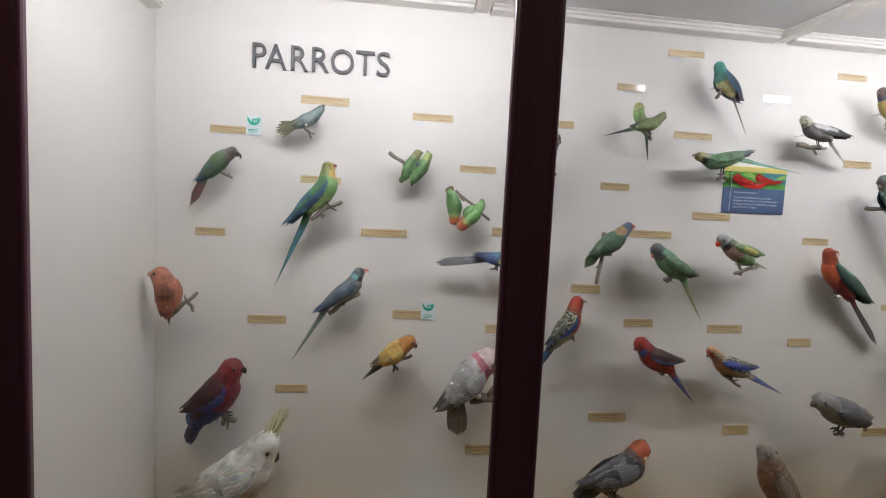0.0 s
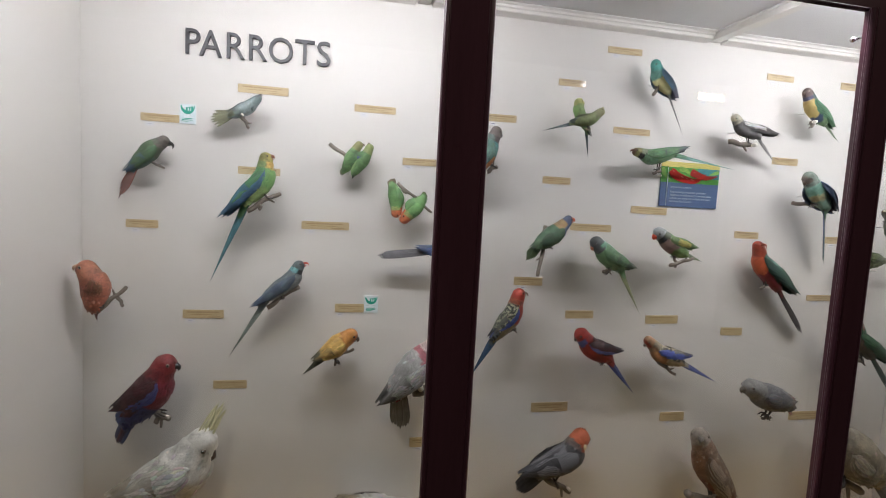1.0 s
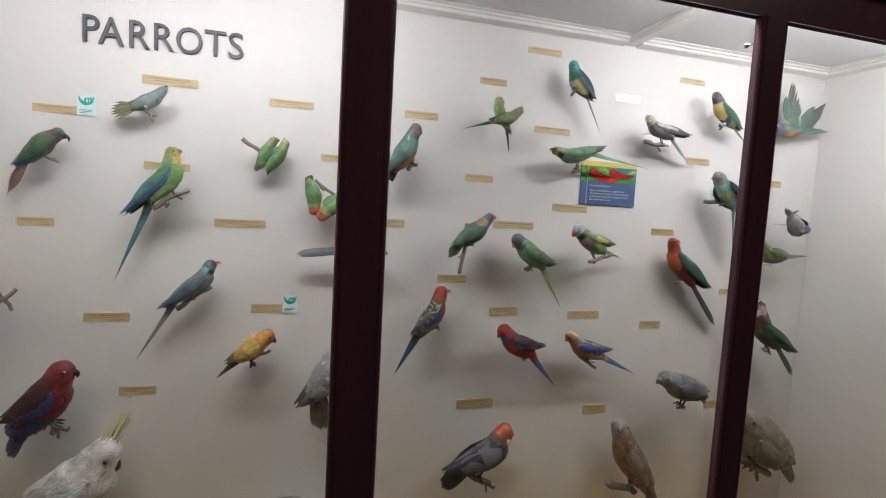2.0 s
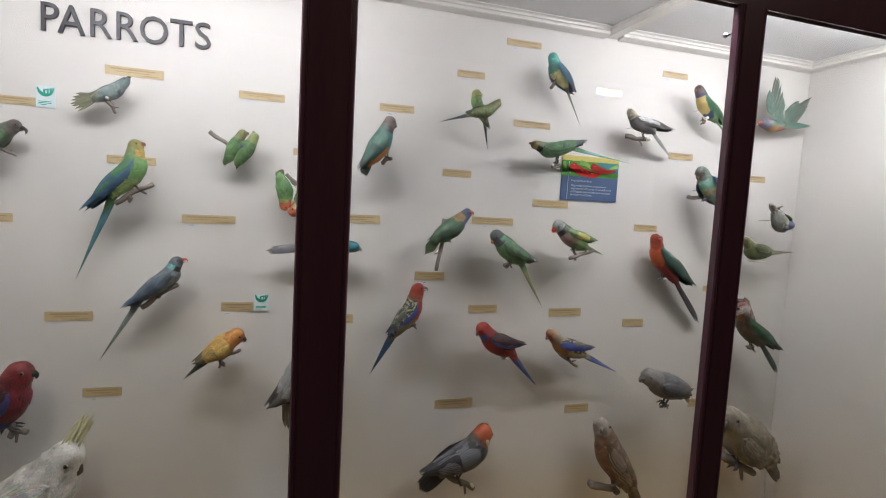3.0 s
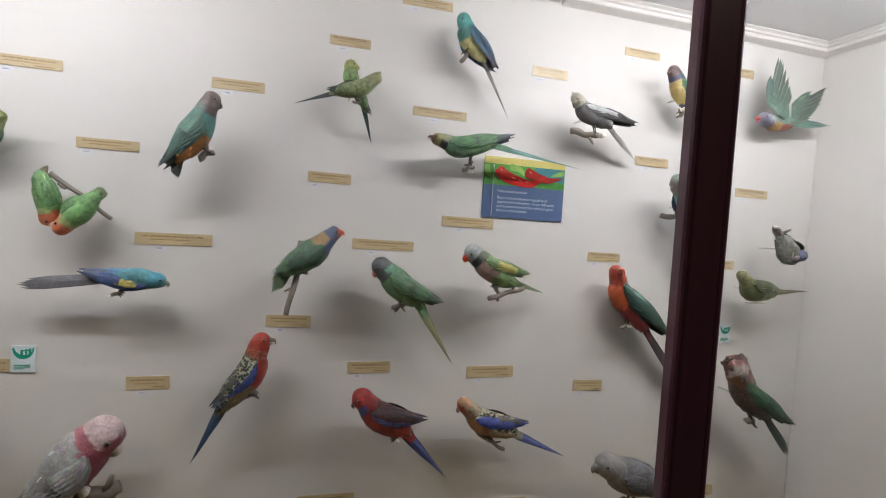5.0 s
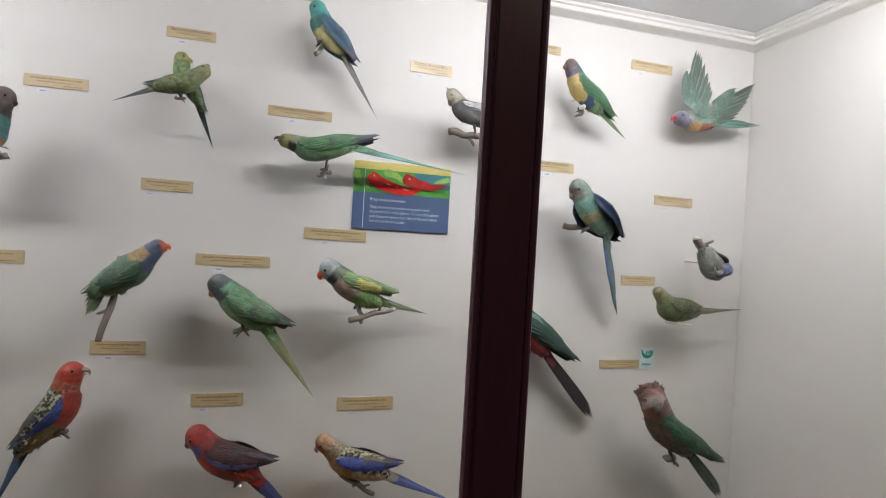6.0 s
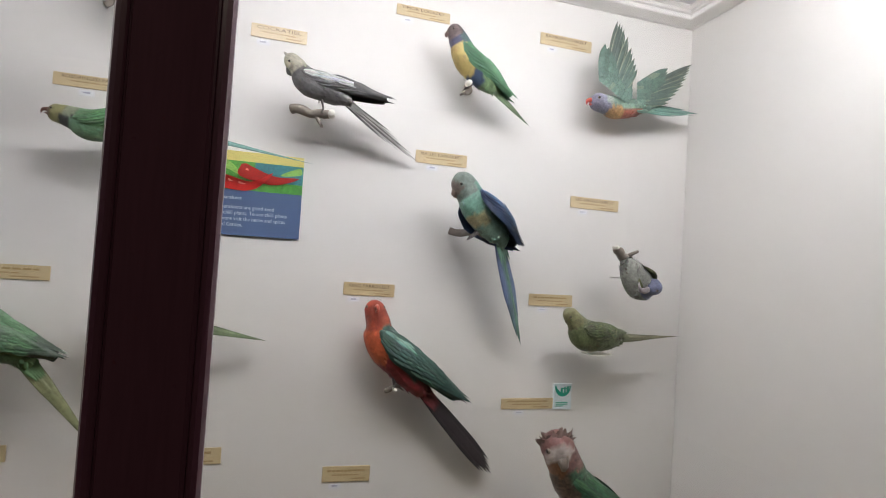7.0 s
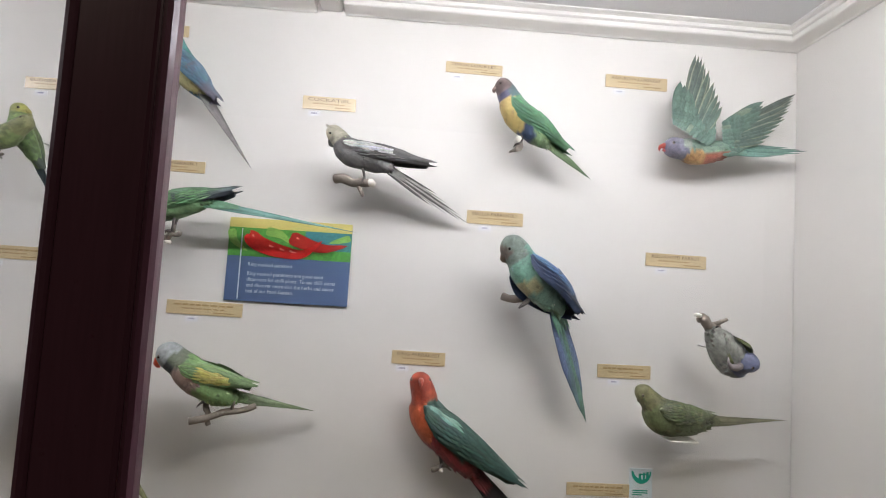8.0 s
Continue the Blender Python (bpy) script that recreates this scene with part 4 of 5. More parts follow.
bird('stuffed grey cockatiel with white wing patch on stub', hd=(1.178, 1.320, 1.829), bk=(1.172, 1.320, 1.808), ch=(1.205, 1.320, 1.800),
     rp=(1.263, 1.320, 1.781), tl=(1.413, 1.392, 1.702), wt=(1.351, 1.320, 1.792), up=(0.25, -0.14, 0.90), hr=0.0130, cr=0.0197, tw=0.0084,
     c={'head': 'a8a28c', 'face': 'c4bc98', 'back': '5e5a58', 'breast': '6a6868', 'wing': '585654', 'flight': '4c4a4a', 'patch': 'bcbcbc', 'tail': '54504e', 'tail_alt': 'a09c98', 'rump': '84847f', 'crest': '9a9686'},
     beak='6a6a66', ft=(1.231, 1.320, 1.761), perch=((1.182, 1.345, 1.757), (1.242, 1.318, 1.751)), pr=0.0075, cut=(1.244, 1.300, 1.750, 0.0068), opt={'patch': (0.1, 0.58, -0.45, 0.45), 'crest_tip': (1.163, 1.32, 1.841), 'crest_n': 4, 'crest_w': 0.08, 'crest_spread': 0.15, 'fan': 1.7, 'vane': 0.6}, seed=20)
bird('stuffed lorikeet, yellow breast, violet neck, green wing', hd=(1.448, 1.340, 1.933), bk=(1.433, 1.340, 1.927), ch=(1.473, 1.340, 1.892),
     rp=(1.520, 1.340, 1.847), tl=(1.612, 1.359, 1.789), wt=(1.577, 1.340, 1.830), up=(0.80, -0.09, 0.50), hr=0.0150, cr=0.0232, tw=0.0107,
     c={'head': '6e5a58', 'throat': '4a4a74', 'nape': '4c6a70', 'back': '3f8e58', 'breast': 'c2a648', 'belly': '6a9a52', 'patch': '2c4a72', 'wing': '388c56', 'flight': '3f8a52', 'tail': '5f8a4a', 'rump': '6fa04a'},
     beak='6a5650', ft=(1.483, 1.340, 1.841), perch=((1.479, 1.340, 1.845), (1.479, 1.340, 1.825)), pr=0.0059, cut=(1.475, 1.320, 1.842, 0.0058), opt={'belly_from': 0.62, 'spot': (0.56, 0.72, -0.1)}, seed=21)
bird('stuffed rainbow lorikeet mounted in flight with open wings', hd=(1.747, 1.350, 1.855), bk=(1.722, 1.350, 1.856), ch=(1.787, 1.350, 1.850),
     rp=(1.840, 1.350, 1.857), tl=(2.001, 1.365, 1.870), wt=(1.912, 1.350, 1.863), up=(0.05, -0.35, 0.95), hr=0.0175, cr=0.0200, tw=0.0150,
     c={'head': '77748a', 'throat': '6c6c86', 'nape': '8aa08c', 'back': '6a9a80', 'breast': 'c09048', 'belly': 'aa5c42', 'wing': '4c7866', 'flight': '4a524e', 'patch': 'b8b890', 'tail': '4f8f7c', 'rump': '5f9a7c'},
     beak='a8463c', opt={'spread': [((1.769, 1.34, 1.854), (1.790, 1.352, 2.022), (-1, 0, 0.15), 0.0760), ((1.812, 1.35, 1.857), (1.977, 1.365, 1.968), (-0.4, 0, 0.9), 0.0600)], 'belly_from': 0.45, 'vane': 0.55, 'fan': 0.8, 'bs': 0.6}, seed=22)
bird('stuffed blue and green parrot perched on twig, long blue tail', hd=(1.476, 1.325, 1.664), bk=(1.460, 1.325, 1.645), ch=(1.504, 1.325, 1.627),
     rp=(1.551, 1.325, 1.575), tl=(1.624, 1.375, 1.377), wt=(1.600, 1.325, 1.560), up=(0.62, 0.45, 0.42), hr=0.0219, cr=0.0285, tw=0.0245,
     c={'head': '74867a', 'face': '7a6a60', 'nape': '4f9a80', 'back': '3f8f90', 'breast': '55a287', 'belly': '66a088', 'wing': '3a78b4', 'flight': '283246', 'edge': '24406a', 'tail': '4a9478', 'tail_side': '5a74ac', 'rump': '4a9a78', 'patch': 'a8a06c'},
     beak='7a6a60', ft=(1.504, 1.325, 1.582), perch=((1.470, 1.372, 1.586), (1.549, 1.325, 1.575)), pr=0.0064, cut=(1.540, 1.305, 1.577, 0.0033), opt={'wing_w': 1.0, 'wing_out': 0.62, 'fan': 0.6, 'feathers': 9, 'belly_from': 0.5, 'blunt': True, 'grade': 0.35, 'spot': (0.44, 0.56, -0.62)}, seed=23)
bird('stuffed king parrot, orange-red front and dark green wings', hd=(1.341, 1.355, 1.437), bk=(1.342, 1.325, 1.447), ch=(1.359, 1.355, 1.381),
     rp=(1.429, 1.355, 1.305), tl=(1.588, 1.385, 1.134), wt=(1.529, 1.355, 1.278), up=(0.80, -0.10, 0.50), hr=0.0175, cr=0.0270, tw=0.0148,
     c={'head': 'a83818', 'nape': 'b4481c', 'back': '2a6256', 'breast': 'd0581c', 'belly': '962830', 'wing': '285e50', 'flight': '264e46', 'patch': '5fa090', 'tail': '2a2024', 'rump': '8a2f34'},
     beak='a04a38', ft=(1.383, 1.355, 1.309), perch=((1.368, 1.355, 1.300), (1.402, 1.355, 1.312)), pr=0.0040, cut=(1.382, 1.335, 1.305, 0.0038), opt={'patch': (0.12, 0.3, 0.0, 0.5), 'blunt': True, 'bs': 0.5, 'wing_w': 0.95}, seed=24)
bird('stuffed moustached parakeet, grey head, red beak, green wings', hd=(0.955, 1.320, 1.466), bk=(0.937, 1.320, 1.451), ch=(0.997, 1.320, 1.436),
     rp=(1.046, 1.320, 1.407), tl=(1.171, 1.390, 1.374), wt=(1.098, 1.320, 1.428), up=(0.50, -0.14, 0.80), hr=0.0196, cr=0.0250, tw=0.0070,
     c={'head': '949c9e', 'throat': '343a3e', 'nape': '5a6a50', 'back': '629a3c', 'breast': 'a88880', 'belly': '74aa46', 'wing': '6ca044', 'flight': '5f8c40', 'patch': 'c0b430', 'tail': '66844a', 'rump': '6aa044'},
     beak='d0452c', ft=(1.016, 1.320, 1.402), perch=((0.996, 1.312, 1.370), (1.088, 1.330, 1.392)), pr=0.0054, extra=((1.016, 1.320, 1.395), (1.023, 1.320, 1.363)), opt={'patch': (0.25, 0.68, -0.8, 0.3), 'bs': 1.0, 'wing_up': 0.2, 'wing_w': 0.66}, seed=25)
bird('stuffed slaty-headed parakeet with yellow-green tail', hd=(0.759, 1.335, 1.428), bk=(0.746, 1.335, 1.410), ch=(0.793, 1.335, 1.398),
     rp=(0.844, 1.335, 1.356), tl=(0.944, 1.365, 1.201), wt=(0.903, 1.335, 1.355), up=(0.65, -0.14, 0.60), hr=0.0200, cr=0.0281, tw=0.0092,
     c={'head': '53595c', 'throat': '53595c', 'nape': '4aa478', 'back': '4e9258', 'breast': '62a864', 'wing': '4c8a50', 'flight': '4a6450', 'tail': '94a058', 'rump': '5a9a50'},
     beak='c07a68', ft=(0.804, 1.335, 1.347), perch=((0.789, 1.335, 1.343), (0.815, 1.335, 1.347)), pr=0.0049, seed=26)
bird('stuffed blue-headed lorikeet with orange nape on branch', hd=(0.656, 1.320, 1.491), bk=(0.676, 1.320, 1.495), ch=(0.618, 1.320, 1.452),
     rp=(0.569, 1.320, 1.416), tl=(0.543, 1.345, 1.365), wt=(0.539, 1.320, 1.406), up=(-0.60, -0.17, 0.60), hr=0.0153, cr=0.0263, tw=0.0135,
     c={'head': '4a6088', 'face': 'b8573a', 'nape': 'a88650', 'back': '3f7450', 'breast': '4a8458', 'belly': '4a8a58', 'wing': '3d704c', 'flight': '486a4c', 'tail': '5f8648', 'rump': '4a7a4c'},
     beak='c8583a', ft=(0.597, 1.320, 1.410), perch=((0.597, 1.338, 1.472), (0.576, 1.320, 1.324)), pr=0.0060, opt={'blunt': True, 'neck_to': 0.32, 'grade': 0.3, 'vane': 0.6}, seed=27)
bird('stuffed rosella, red head, mottled back and blue tail', hd=(0.528, 1.340, 1.267), bk=(0.555, 1.340, 1.272), ch=(0.511, 1.340, 1.206),
     rp=(0.464, 1.340, 1.144), tl=(0.404, 1.370, 1.011), wt=(0.436, 1.340, 1.134), up=(-0.75, -0.17, 0.50), hr=0.0189, cr=0.0278, tw=0.0090,
     c={'head': 'b8361e', 'throat': 'c86a54', 'nape': 'b4542c', 'back': 'a8b488', 'breast': 'b83c2c', 'belly': '8a7a50', 'wing': 'a8b488', 'flight': '2c2e40', 'edge': '3a58bc', 'tail': '2a6494', 'rump': '5a6a70'},
     beak='8a7a70', ft=(0.508, 1.340, 1.162), perch=((0.503, 1.340, 1.158), (0.526, 1.340, 1.165)), pr=0.0053, opt={'mott': 0.95, 'mott_front': 0, 'edge_v': -0.4, 'tert': 0.3, 'bs': 0.55}, seed=28)
bird('stuffed crimson rosella with dark mottled wings', hd=(0.736, 1.340, 1.147), bk=(0.717, 1.340, 1.131), ch=(0.773, 1.340, 1.108),
     rp=(0.832, 1.340, 1.073), tl=(0.941, 1.359, 0.950), wt=(0.887, 1.340, 1.099), up=(0.55, -0.16, 0.70), hr=0.0216, cr=0.0295, tw=0.0112,
     c={'head': 'ac2418', 'face': 'a42a20', 'throat': '4a50a0', 'nape': 'a02e28', 'back': '5c2826', 'breast': 'b43428', 'wing': '34242a', 'rim': '9c4a40', 'flight': '40343e', 'edge': '5a62ac', 'tail': '3c4c92', 'rump': 'a43028'},
     beak='5a4e4a', ft=(0.816, 1.340, 1.065), perch=((0.805, 1.340, 1.067), (0.823, 1.340, 1.061)), pr=0.0040, cut=(0.815, 1.320, 1.056, 0.0048), opt={'mott': 0.3, 'mott_front': 0, 'bs': 0.6}, seed=29)
bird('stuffed pale-headed rosella with blue wings', hd=(0.964, 1.335, 1.128), bk=(0.948, 1.335, 1.113), ch=(1.010, 1.335, 1.087),
     rp=(1.080, 1.335, 1.061), tl=(1.242, 1.356, 0.981), wt=(1.131, 1.335, 1.081), up=(0.50, -0.17, 0.70), hr=0.0167, cr=0.0256, tw=0.0086,
     c={'head': 'b48458', 'face': 'b0482c', 'nape': 'a89878', 'back': 'b8ae88', 'breast': 'b47a48', 'belly': 'c4ac88', 'wing': 'b8ae88', 'flight': '3c4058', 'edge': '3a5cd0', 'tail': '4a5cae', 'rump': 'a09a84'},
     beak='8a7a70', ft=(1.033, 1.335, 1.052), perch=((1.000, 1.335, 1.064), (1.066, 1.335, 1.017)), pr=0.0051, extra=((1.029, 1.335, 1.047), (1.050, 1.335, 1.055)), opt={'mott': 0.95, 'mott_front': 0, 'edge_v': 0.35, 'tert': 0.4}, seed=30)
bird('stuffed gang-gang cockatoo, grey with orange-red head', hd=(0.749, 1.320, 0.830), bk=(0.752, 1.300, 0.817), ch=(0.716, 1.320, 0.776),
     rp=(0.632, 1.320, 0.731), tl=(0.560, 1.345, 0.656), wt=(0.547, 1.320, 0.724), up=(-0.60, -0.16, 0.65), hr=0.0295, cr=0.0423, tw=0.0189,
     c={'head': 'd2602c', 'throat': 'c0582c', 'nape': '74625c', 'back': '4c4c52', 'breast': '525258', 'wing': '424248', 'rim': '8e8e96', 'flight': '484850', 'tail': '46464c', 'rump': '54545c', 'crest': 'c86a3a'},
     beak='d8c8a4', ft=(0.675, 1.320, 0.700), perch=((0.643, 1.320, 0.707), (0.731, 1.320, 0.661)), pr=0.0094, cut=(0.718, 1.300, 0.675, 0.0051), opt={'mott': 0.2, 'mott_front': 1, 'rim_all': True, 'rim_at': 0.45, 'crest_tip': (0.751, 1.32, 0.853), 'crest_n': 22, 'crest_w': 0.14, 'crest_spread': 0.55, 'blunt': True, 'bs': 0.55}, seed=31)
bird('stuffed brown parrot with grey crown, upright on branch', hd=(1.163, 1.315, 0.821), bk=(1.144, 1.285, 0.822), ch=(1.203, 1.315, 0.731),
     rp=(1.289, 1.315, 0.611), tl=(1.372, 1.342, 0.490), wt=(1.336, 1.315, 0.557), up=(0.80, -0.25, 0.45), hr=0.0288, cr=0.0451, tw=0.0230,
     c={'head': 'a09488', 'throat': '947058', 'nape': '987860', 'back': '8c7058', 'breast': '8c6244', 'belly': '884a30', 'wing': '80664e', 'rim': 'b09c88', 'flight': '6a5444', 'tail': '604c40', 'rump': '7c5442'},
     beak='6a645e', ft=(1.226, 1.315, 0.609), perch=((1.139, 1.315, 0.632), (1.244, 1.315, 0.588)), pr=0.0124, opt={'mott': 0.15, 'mott_front': 0.9, 'rim_all': True, 'rim_at': 0.45, 'blunt': True, 'bs': 0.7}, seed=32)
bird('stuffed small grey parrot hunched with reddish tail tip', hd=(1.306, 1.285, 0.991), bk=(1.270, 1.285, 0.984), ch=(1.362, 1.285, 0.963),
     rp=(1.452, 1.285, 0.934), tl=(1.515, 1.321, 0.878), wt=(1.489, 1.285, 0.946), up=(0.40, -0.14, 0.85), hr=0.0279, cr=0.0404, tw=0.0088,
     c={'head': '8a8886', 'back': '76757a', 'breast': '7c7b7c', 'wing': '6c6c70', 'flight': '585862', 'tail': 'a4603c', 'rump': '8a7a70'},
     beak='6a6660', ft=(1.377, 1.285, 0.901), perch=((1.362, 1.285, 0.887), (1.394, 1.285, 0.890)), pr=0.0044, opt={'mott': 0.3, 'mott_front': 0.5, 'blunt': True}, seed=33)
bird('stuffed blue-headed parrot hanging head down from stub', hd=(1.852, 1.300, 1.505), bk=(1.818, 1.290, 1.494), ch=(1.840, 1.320, 1.504),
     rp=(1.810, 1.320, 1.544), tl=(1.803, 1.345, 1.569), wt=(1.817, 1.320, 1.544), up=(-0.20, 0.90, 0.30), hr=0.0173, cr=0.0281, tw=0.0071,
     c={'head': '66709c', 'face': '6a74a0', 'nape': '7f8a84', 'back': '5f7a4a', 'breast': '8c9088', 'belly': '86887e', 'wing': '7d8c40', 'flight': '464a44', 'tail': '565450', 'rump': '5c5e54'},
     beak='8c8486', ft=(1.808, 1.320, 1.552), perch=((1.782, 1.320, 1.571), (1.817, 1.320, 1.553)), pr=0.0080, cut=(1.774, 1.300, 1.574, 0.0041), opt={'blunt': True, 'upside': True, 'wing_out': 0.15, 'wing_w': 0.6}, seed=34)
bird('stuffed olive-green ground parakeet sitting on a white card', hd=(1.700, 1.330, 1.445), bk=(1.694, 1.330, 1.433), ch=(1.733, 1.330, 1.409),
     rp=(1.795, 1.330, 1.402), tl=(1.960, 1.350, 1.408), wt=(1.825, 1.330, 1.417), up=(0.20, -0.10, 0.95), hr=0.0136, cr=0.0265, tw=0.0062,
     c={'head': '7a7848', 'back': '68783c', 'breast': '748a40', 'belly': '6c8244', 'wing': '627638', 'flight': '5a663c', 'tail': '70724a', 'rump': '606a38'},
     beak='6a6450', opt={'mott': 0.35, 'mott_front': 0.4}, seed=35)
bird('stuffed hawk-headed parrot with raised reddish ruff', hd=(1.669, 1.295, 1.216), bk=(1.669, 1.265, 1.191), ch=(1.707, 1.295, 1.147),
     rp=(1.772, 1.295, 1.092), tl=(1.909, 1.325, 0.959), wt=(1.887, 1.295, 1.056), up=(0.80, -0.30, 0.50), hr=0.0295, cr=0.0316, tw=0.0142,
     c={'head': '8a5a54', 'face': 'c4b4ac', 'throat': '96623c', 'nape': '8a605a', 'back': '3a7a50', 'breast': '6e5a4a', 'belly': '5e5a48', 'wing': '347a4c', 'flight': '2f5a44', 'tail': '2f5546', 'rump': '3a6a4c', 'ruff': '8a6c62'},
     beak='6a6058', ft=(1.730, 1.295, 1.080), perch=((1.715, 1.295, 1.070), (1.741, 1.295, 1.077)), pr=0.0076, opt={'mott': 0.35, 'mott_front': 0.9, 'mott_wing': 0.1, 'ruff': 1.12, 'blunt': True}, seed=36)
bird('stuffed large grey-brown parrot on dark stump', hd=(1.646, 1.285, 0.831), bk=(1.603, 1.255, 0.806), ch=(1.727, 1.285, 0.762),
     rp=(1.843, 1.285, 0.667), tl=(1.973, 1.321, 0.548), wt=(1.878, 1.285, 0.644), up=(0.65, -0.45, 0.60), hr=0.0427, cr=0.0727, tw=0.0239,
     c={'head': '9a8f7c', 'back': '94886f', 'breast': '9c917c', 'rim': 'aca28c', 'wing': '8c8068', 'flight': '6c6250', 'tail': '685e4e', 'rump': '7c6e56'},
     beak='4a4642', ft=(1.701, 1.285, 0.675), perch=((1.631, 1.285, 0.695), (1.792, 1.285, 0.614)), pr=0.0147, opt={'mott': 0.12, 'mott_front': 0.8, 'blunt': True}, seed=37)
bird('stuffed white parrot with brown-tipped wing, crouching low', hd=(0.251, 1.325, 0.621), bk=(0.280, 1.325, 0.594), ch=(0.158, 1.325, 0.610),
     rp=(0.064, 1.325, 0.639), tl=(0.008, 1.349, 0.654), wt=(0.018, 1.325, 0.688), up=(-0.10, -0.17, 0.85), hr=0.0393, cr=0.0643, tw=0.0227,
     c={'head': 'd6d4cf', 'back': 'd6d4cf', 'breast': 'd8d6d0', 'wing': 'cfccc4', 'flight': '8f8064', 'tail': 'a89878'},
     beak='b0a898', perch=((0.099, 1.325, 0.534), (0.230, 1.325, 0.523)), pr=0.0130, opt={'blunt': True}, seed=38)

# ---------------------------------------------------------------- labels, lettering and signs on the back panel
def text_mesh(name, body, size, depth, mat, x, y, z, width=None, align="LEFT"):
    cu = bpy.data.curves.new(name, "FONT")
    cu.body, cu.size, cu.extrude, cu.align_x = body, size, depth, align
    cu.resolution_u = 3
    tmp = bpy.data.objects.new("tmp", cu)
    scene.collection.objects.link(tmp)
    me = bpy.data.meshes.new_from_object(tmp.evaluated_get(bpy.context.evaluated_depsgraph_get()))
    bpy.data.objects.remove(tmp)
    if width:
        xs = [v.co.x for v in me.vertices]
        k = width / max(1e-6, max(xs) - min(xs))
        for v in me.vertices:
            v.co.x *= k
    me.materials.clear()
    me.materials.append(mat)
    me.name = name
    ob = new(name, me)
    ob.matrix_basis = pose(x, y, z, 90, 0, 0)
    return ob


def specimen_label(n, x, z, w, h, words):
    """A tan card on the panel with its name in brown capitals, a finer line below and a small white number tag."""
    rng = random.Random(500 + n)
    y = WALL_Y
    tilt = rng.uniform(-0.6, 0.6)
    card = thing("specimen_label", (x, y, z), "tan printed specimen label card on the back panel", "label", "specimen labels")
    bm = box(-w / 2, w / 2, -0.0018, 0.0004, -h / 2, h / 2, 0.0004)
    parts = [part("card", bm, M_PAPER, card, "", False)]
    if words:
        t = text_mesh("lettering", words, h * 0.34, 0.0001, M_INK, 0, 0, 0, w * 0.80)
        t.matrix_basis = pose(-w * 0.41, -0.0020, h * 0.14, 90, 0, 0)
        t.parent = card
    else:
        bm = bmesh.new()
        cx = -w * 0.40
        while cx < w * 0.36:
            k = w * rng.uniform(0.05, 0.10)
            box(cx, min(cx + k, w * 0.41), -0.0021, -0.0016, h * 0.15, h * 0.28, 0.0, bm)
            cx += k + w * 0.018
        part("lettering", bm, M_INKFAINT, card, "", False)
    bm = bmesh.new()
    cx = -w * 0.30
    while cx < w * 0.22:
        k = w * rng.uniform(0.05, 0.11)
        box(cx, cx + k, -0.0021, -0.0016, -h * 0.10, -h * 0.02, 0.0, bm)
        cx += k + w * 0.02
    box(w * 0.12, w * 0.40, -0.0021, -0.0016, -h * 0.34, -h * 0.26, 0.0, bm)
    part("fine_print", bm, M_INKFAINT, card, "", False)
    card.rotation_euler = (0, radians(tilt), 0)
    tx = x - w * rng.uniform(0.12, 0.34)
    tag = thing("number_tag", (tx, y, z - h / 2 - 0.007), "small white number tag under a label card", "tag", "number tags")
    part("slip", box(-0.011, 0.011, -0.0005, 0.0003, -0.005, 0.004, 0.0), M_TAG, tag, "", False)
    bm = bmesh.new()
    for k in range(4):
        box(-0.005 + k * 0.0026, -0.0031 + k * 0.0026, -0.0008, -0.0004, -0.0012, 0.0014, 0.0, bm)
    part("print", bm, M_GREYINK, tag, "", False)


def teal_sign(x, z, w, h):
    """A small white card with a teal printed emblem."""
    s = thing("emblem_card", (x, WALL_Y, z), "small white card with teal printed emblem", "sign", "emblem cards")
    part("card", box(-w / 2, w / 2, -0.003, 0.0004, -h / 2, h / 2, 0.0005), M_EMBLEM, s, "", False)
    bm = bmesh.new()
    # a thin-horned crescent under a small block with two light slots
    n = 18
    arc = [math.pi * (1 + k / n) for k in range(n + 1)]
    outer = [(w * 0.44 * math.cos(a), h * 0.42 + h * 0.42 * math.sin(a)) for a in arc]
    inner = [(w * 0.36 * math.cos(a) - w * 0.06 * math.sin(a), h * 0.42 + h * 0.27 * math.sin(a)) for a in arc]
    front = [[bm.verts.new((px, -0.0034, pz)) for px, pz in ring] for ring in (outer, inner)]
    for k in range(n):
        bm.faces.new((front[0][k], front[0][k + 1], front[1][k + 1], front[1][k]))
    for cx, wd, top in ((-0.06, 0.05, 0.34), (0.12, 0.035, 0.38), (0.27, 0.05, 0.40)):
        box(w * (cx - wd), w * (cx + wd), -0.0036, -0.0028, h * 0.10, h * top, 0.0, bm)
    box(-w * 0.11, w * 0.32, -0.0038, -0.0028, h * 0.30, h * 0.34, 0.0, bm)
    for pz in (-0.24, -0.31, -0.38):
        box(-w * 0.36, w * (0.30 if pz > -0.35 else 0.05), -0.0034, -0.0028, h * pz, h * (pz + 0.035), 0.0, bm)
    part("emblem", bm, M_TEAL, s, "", False)


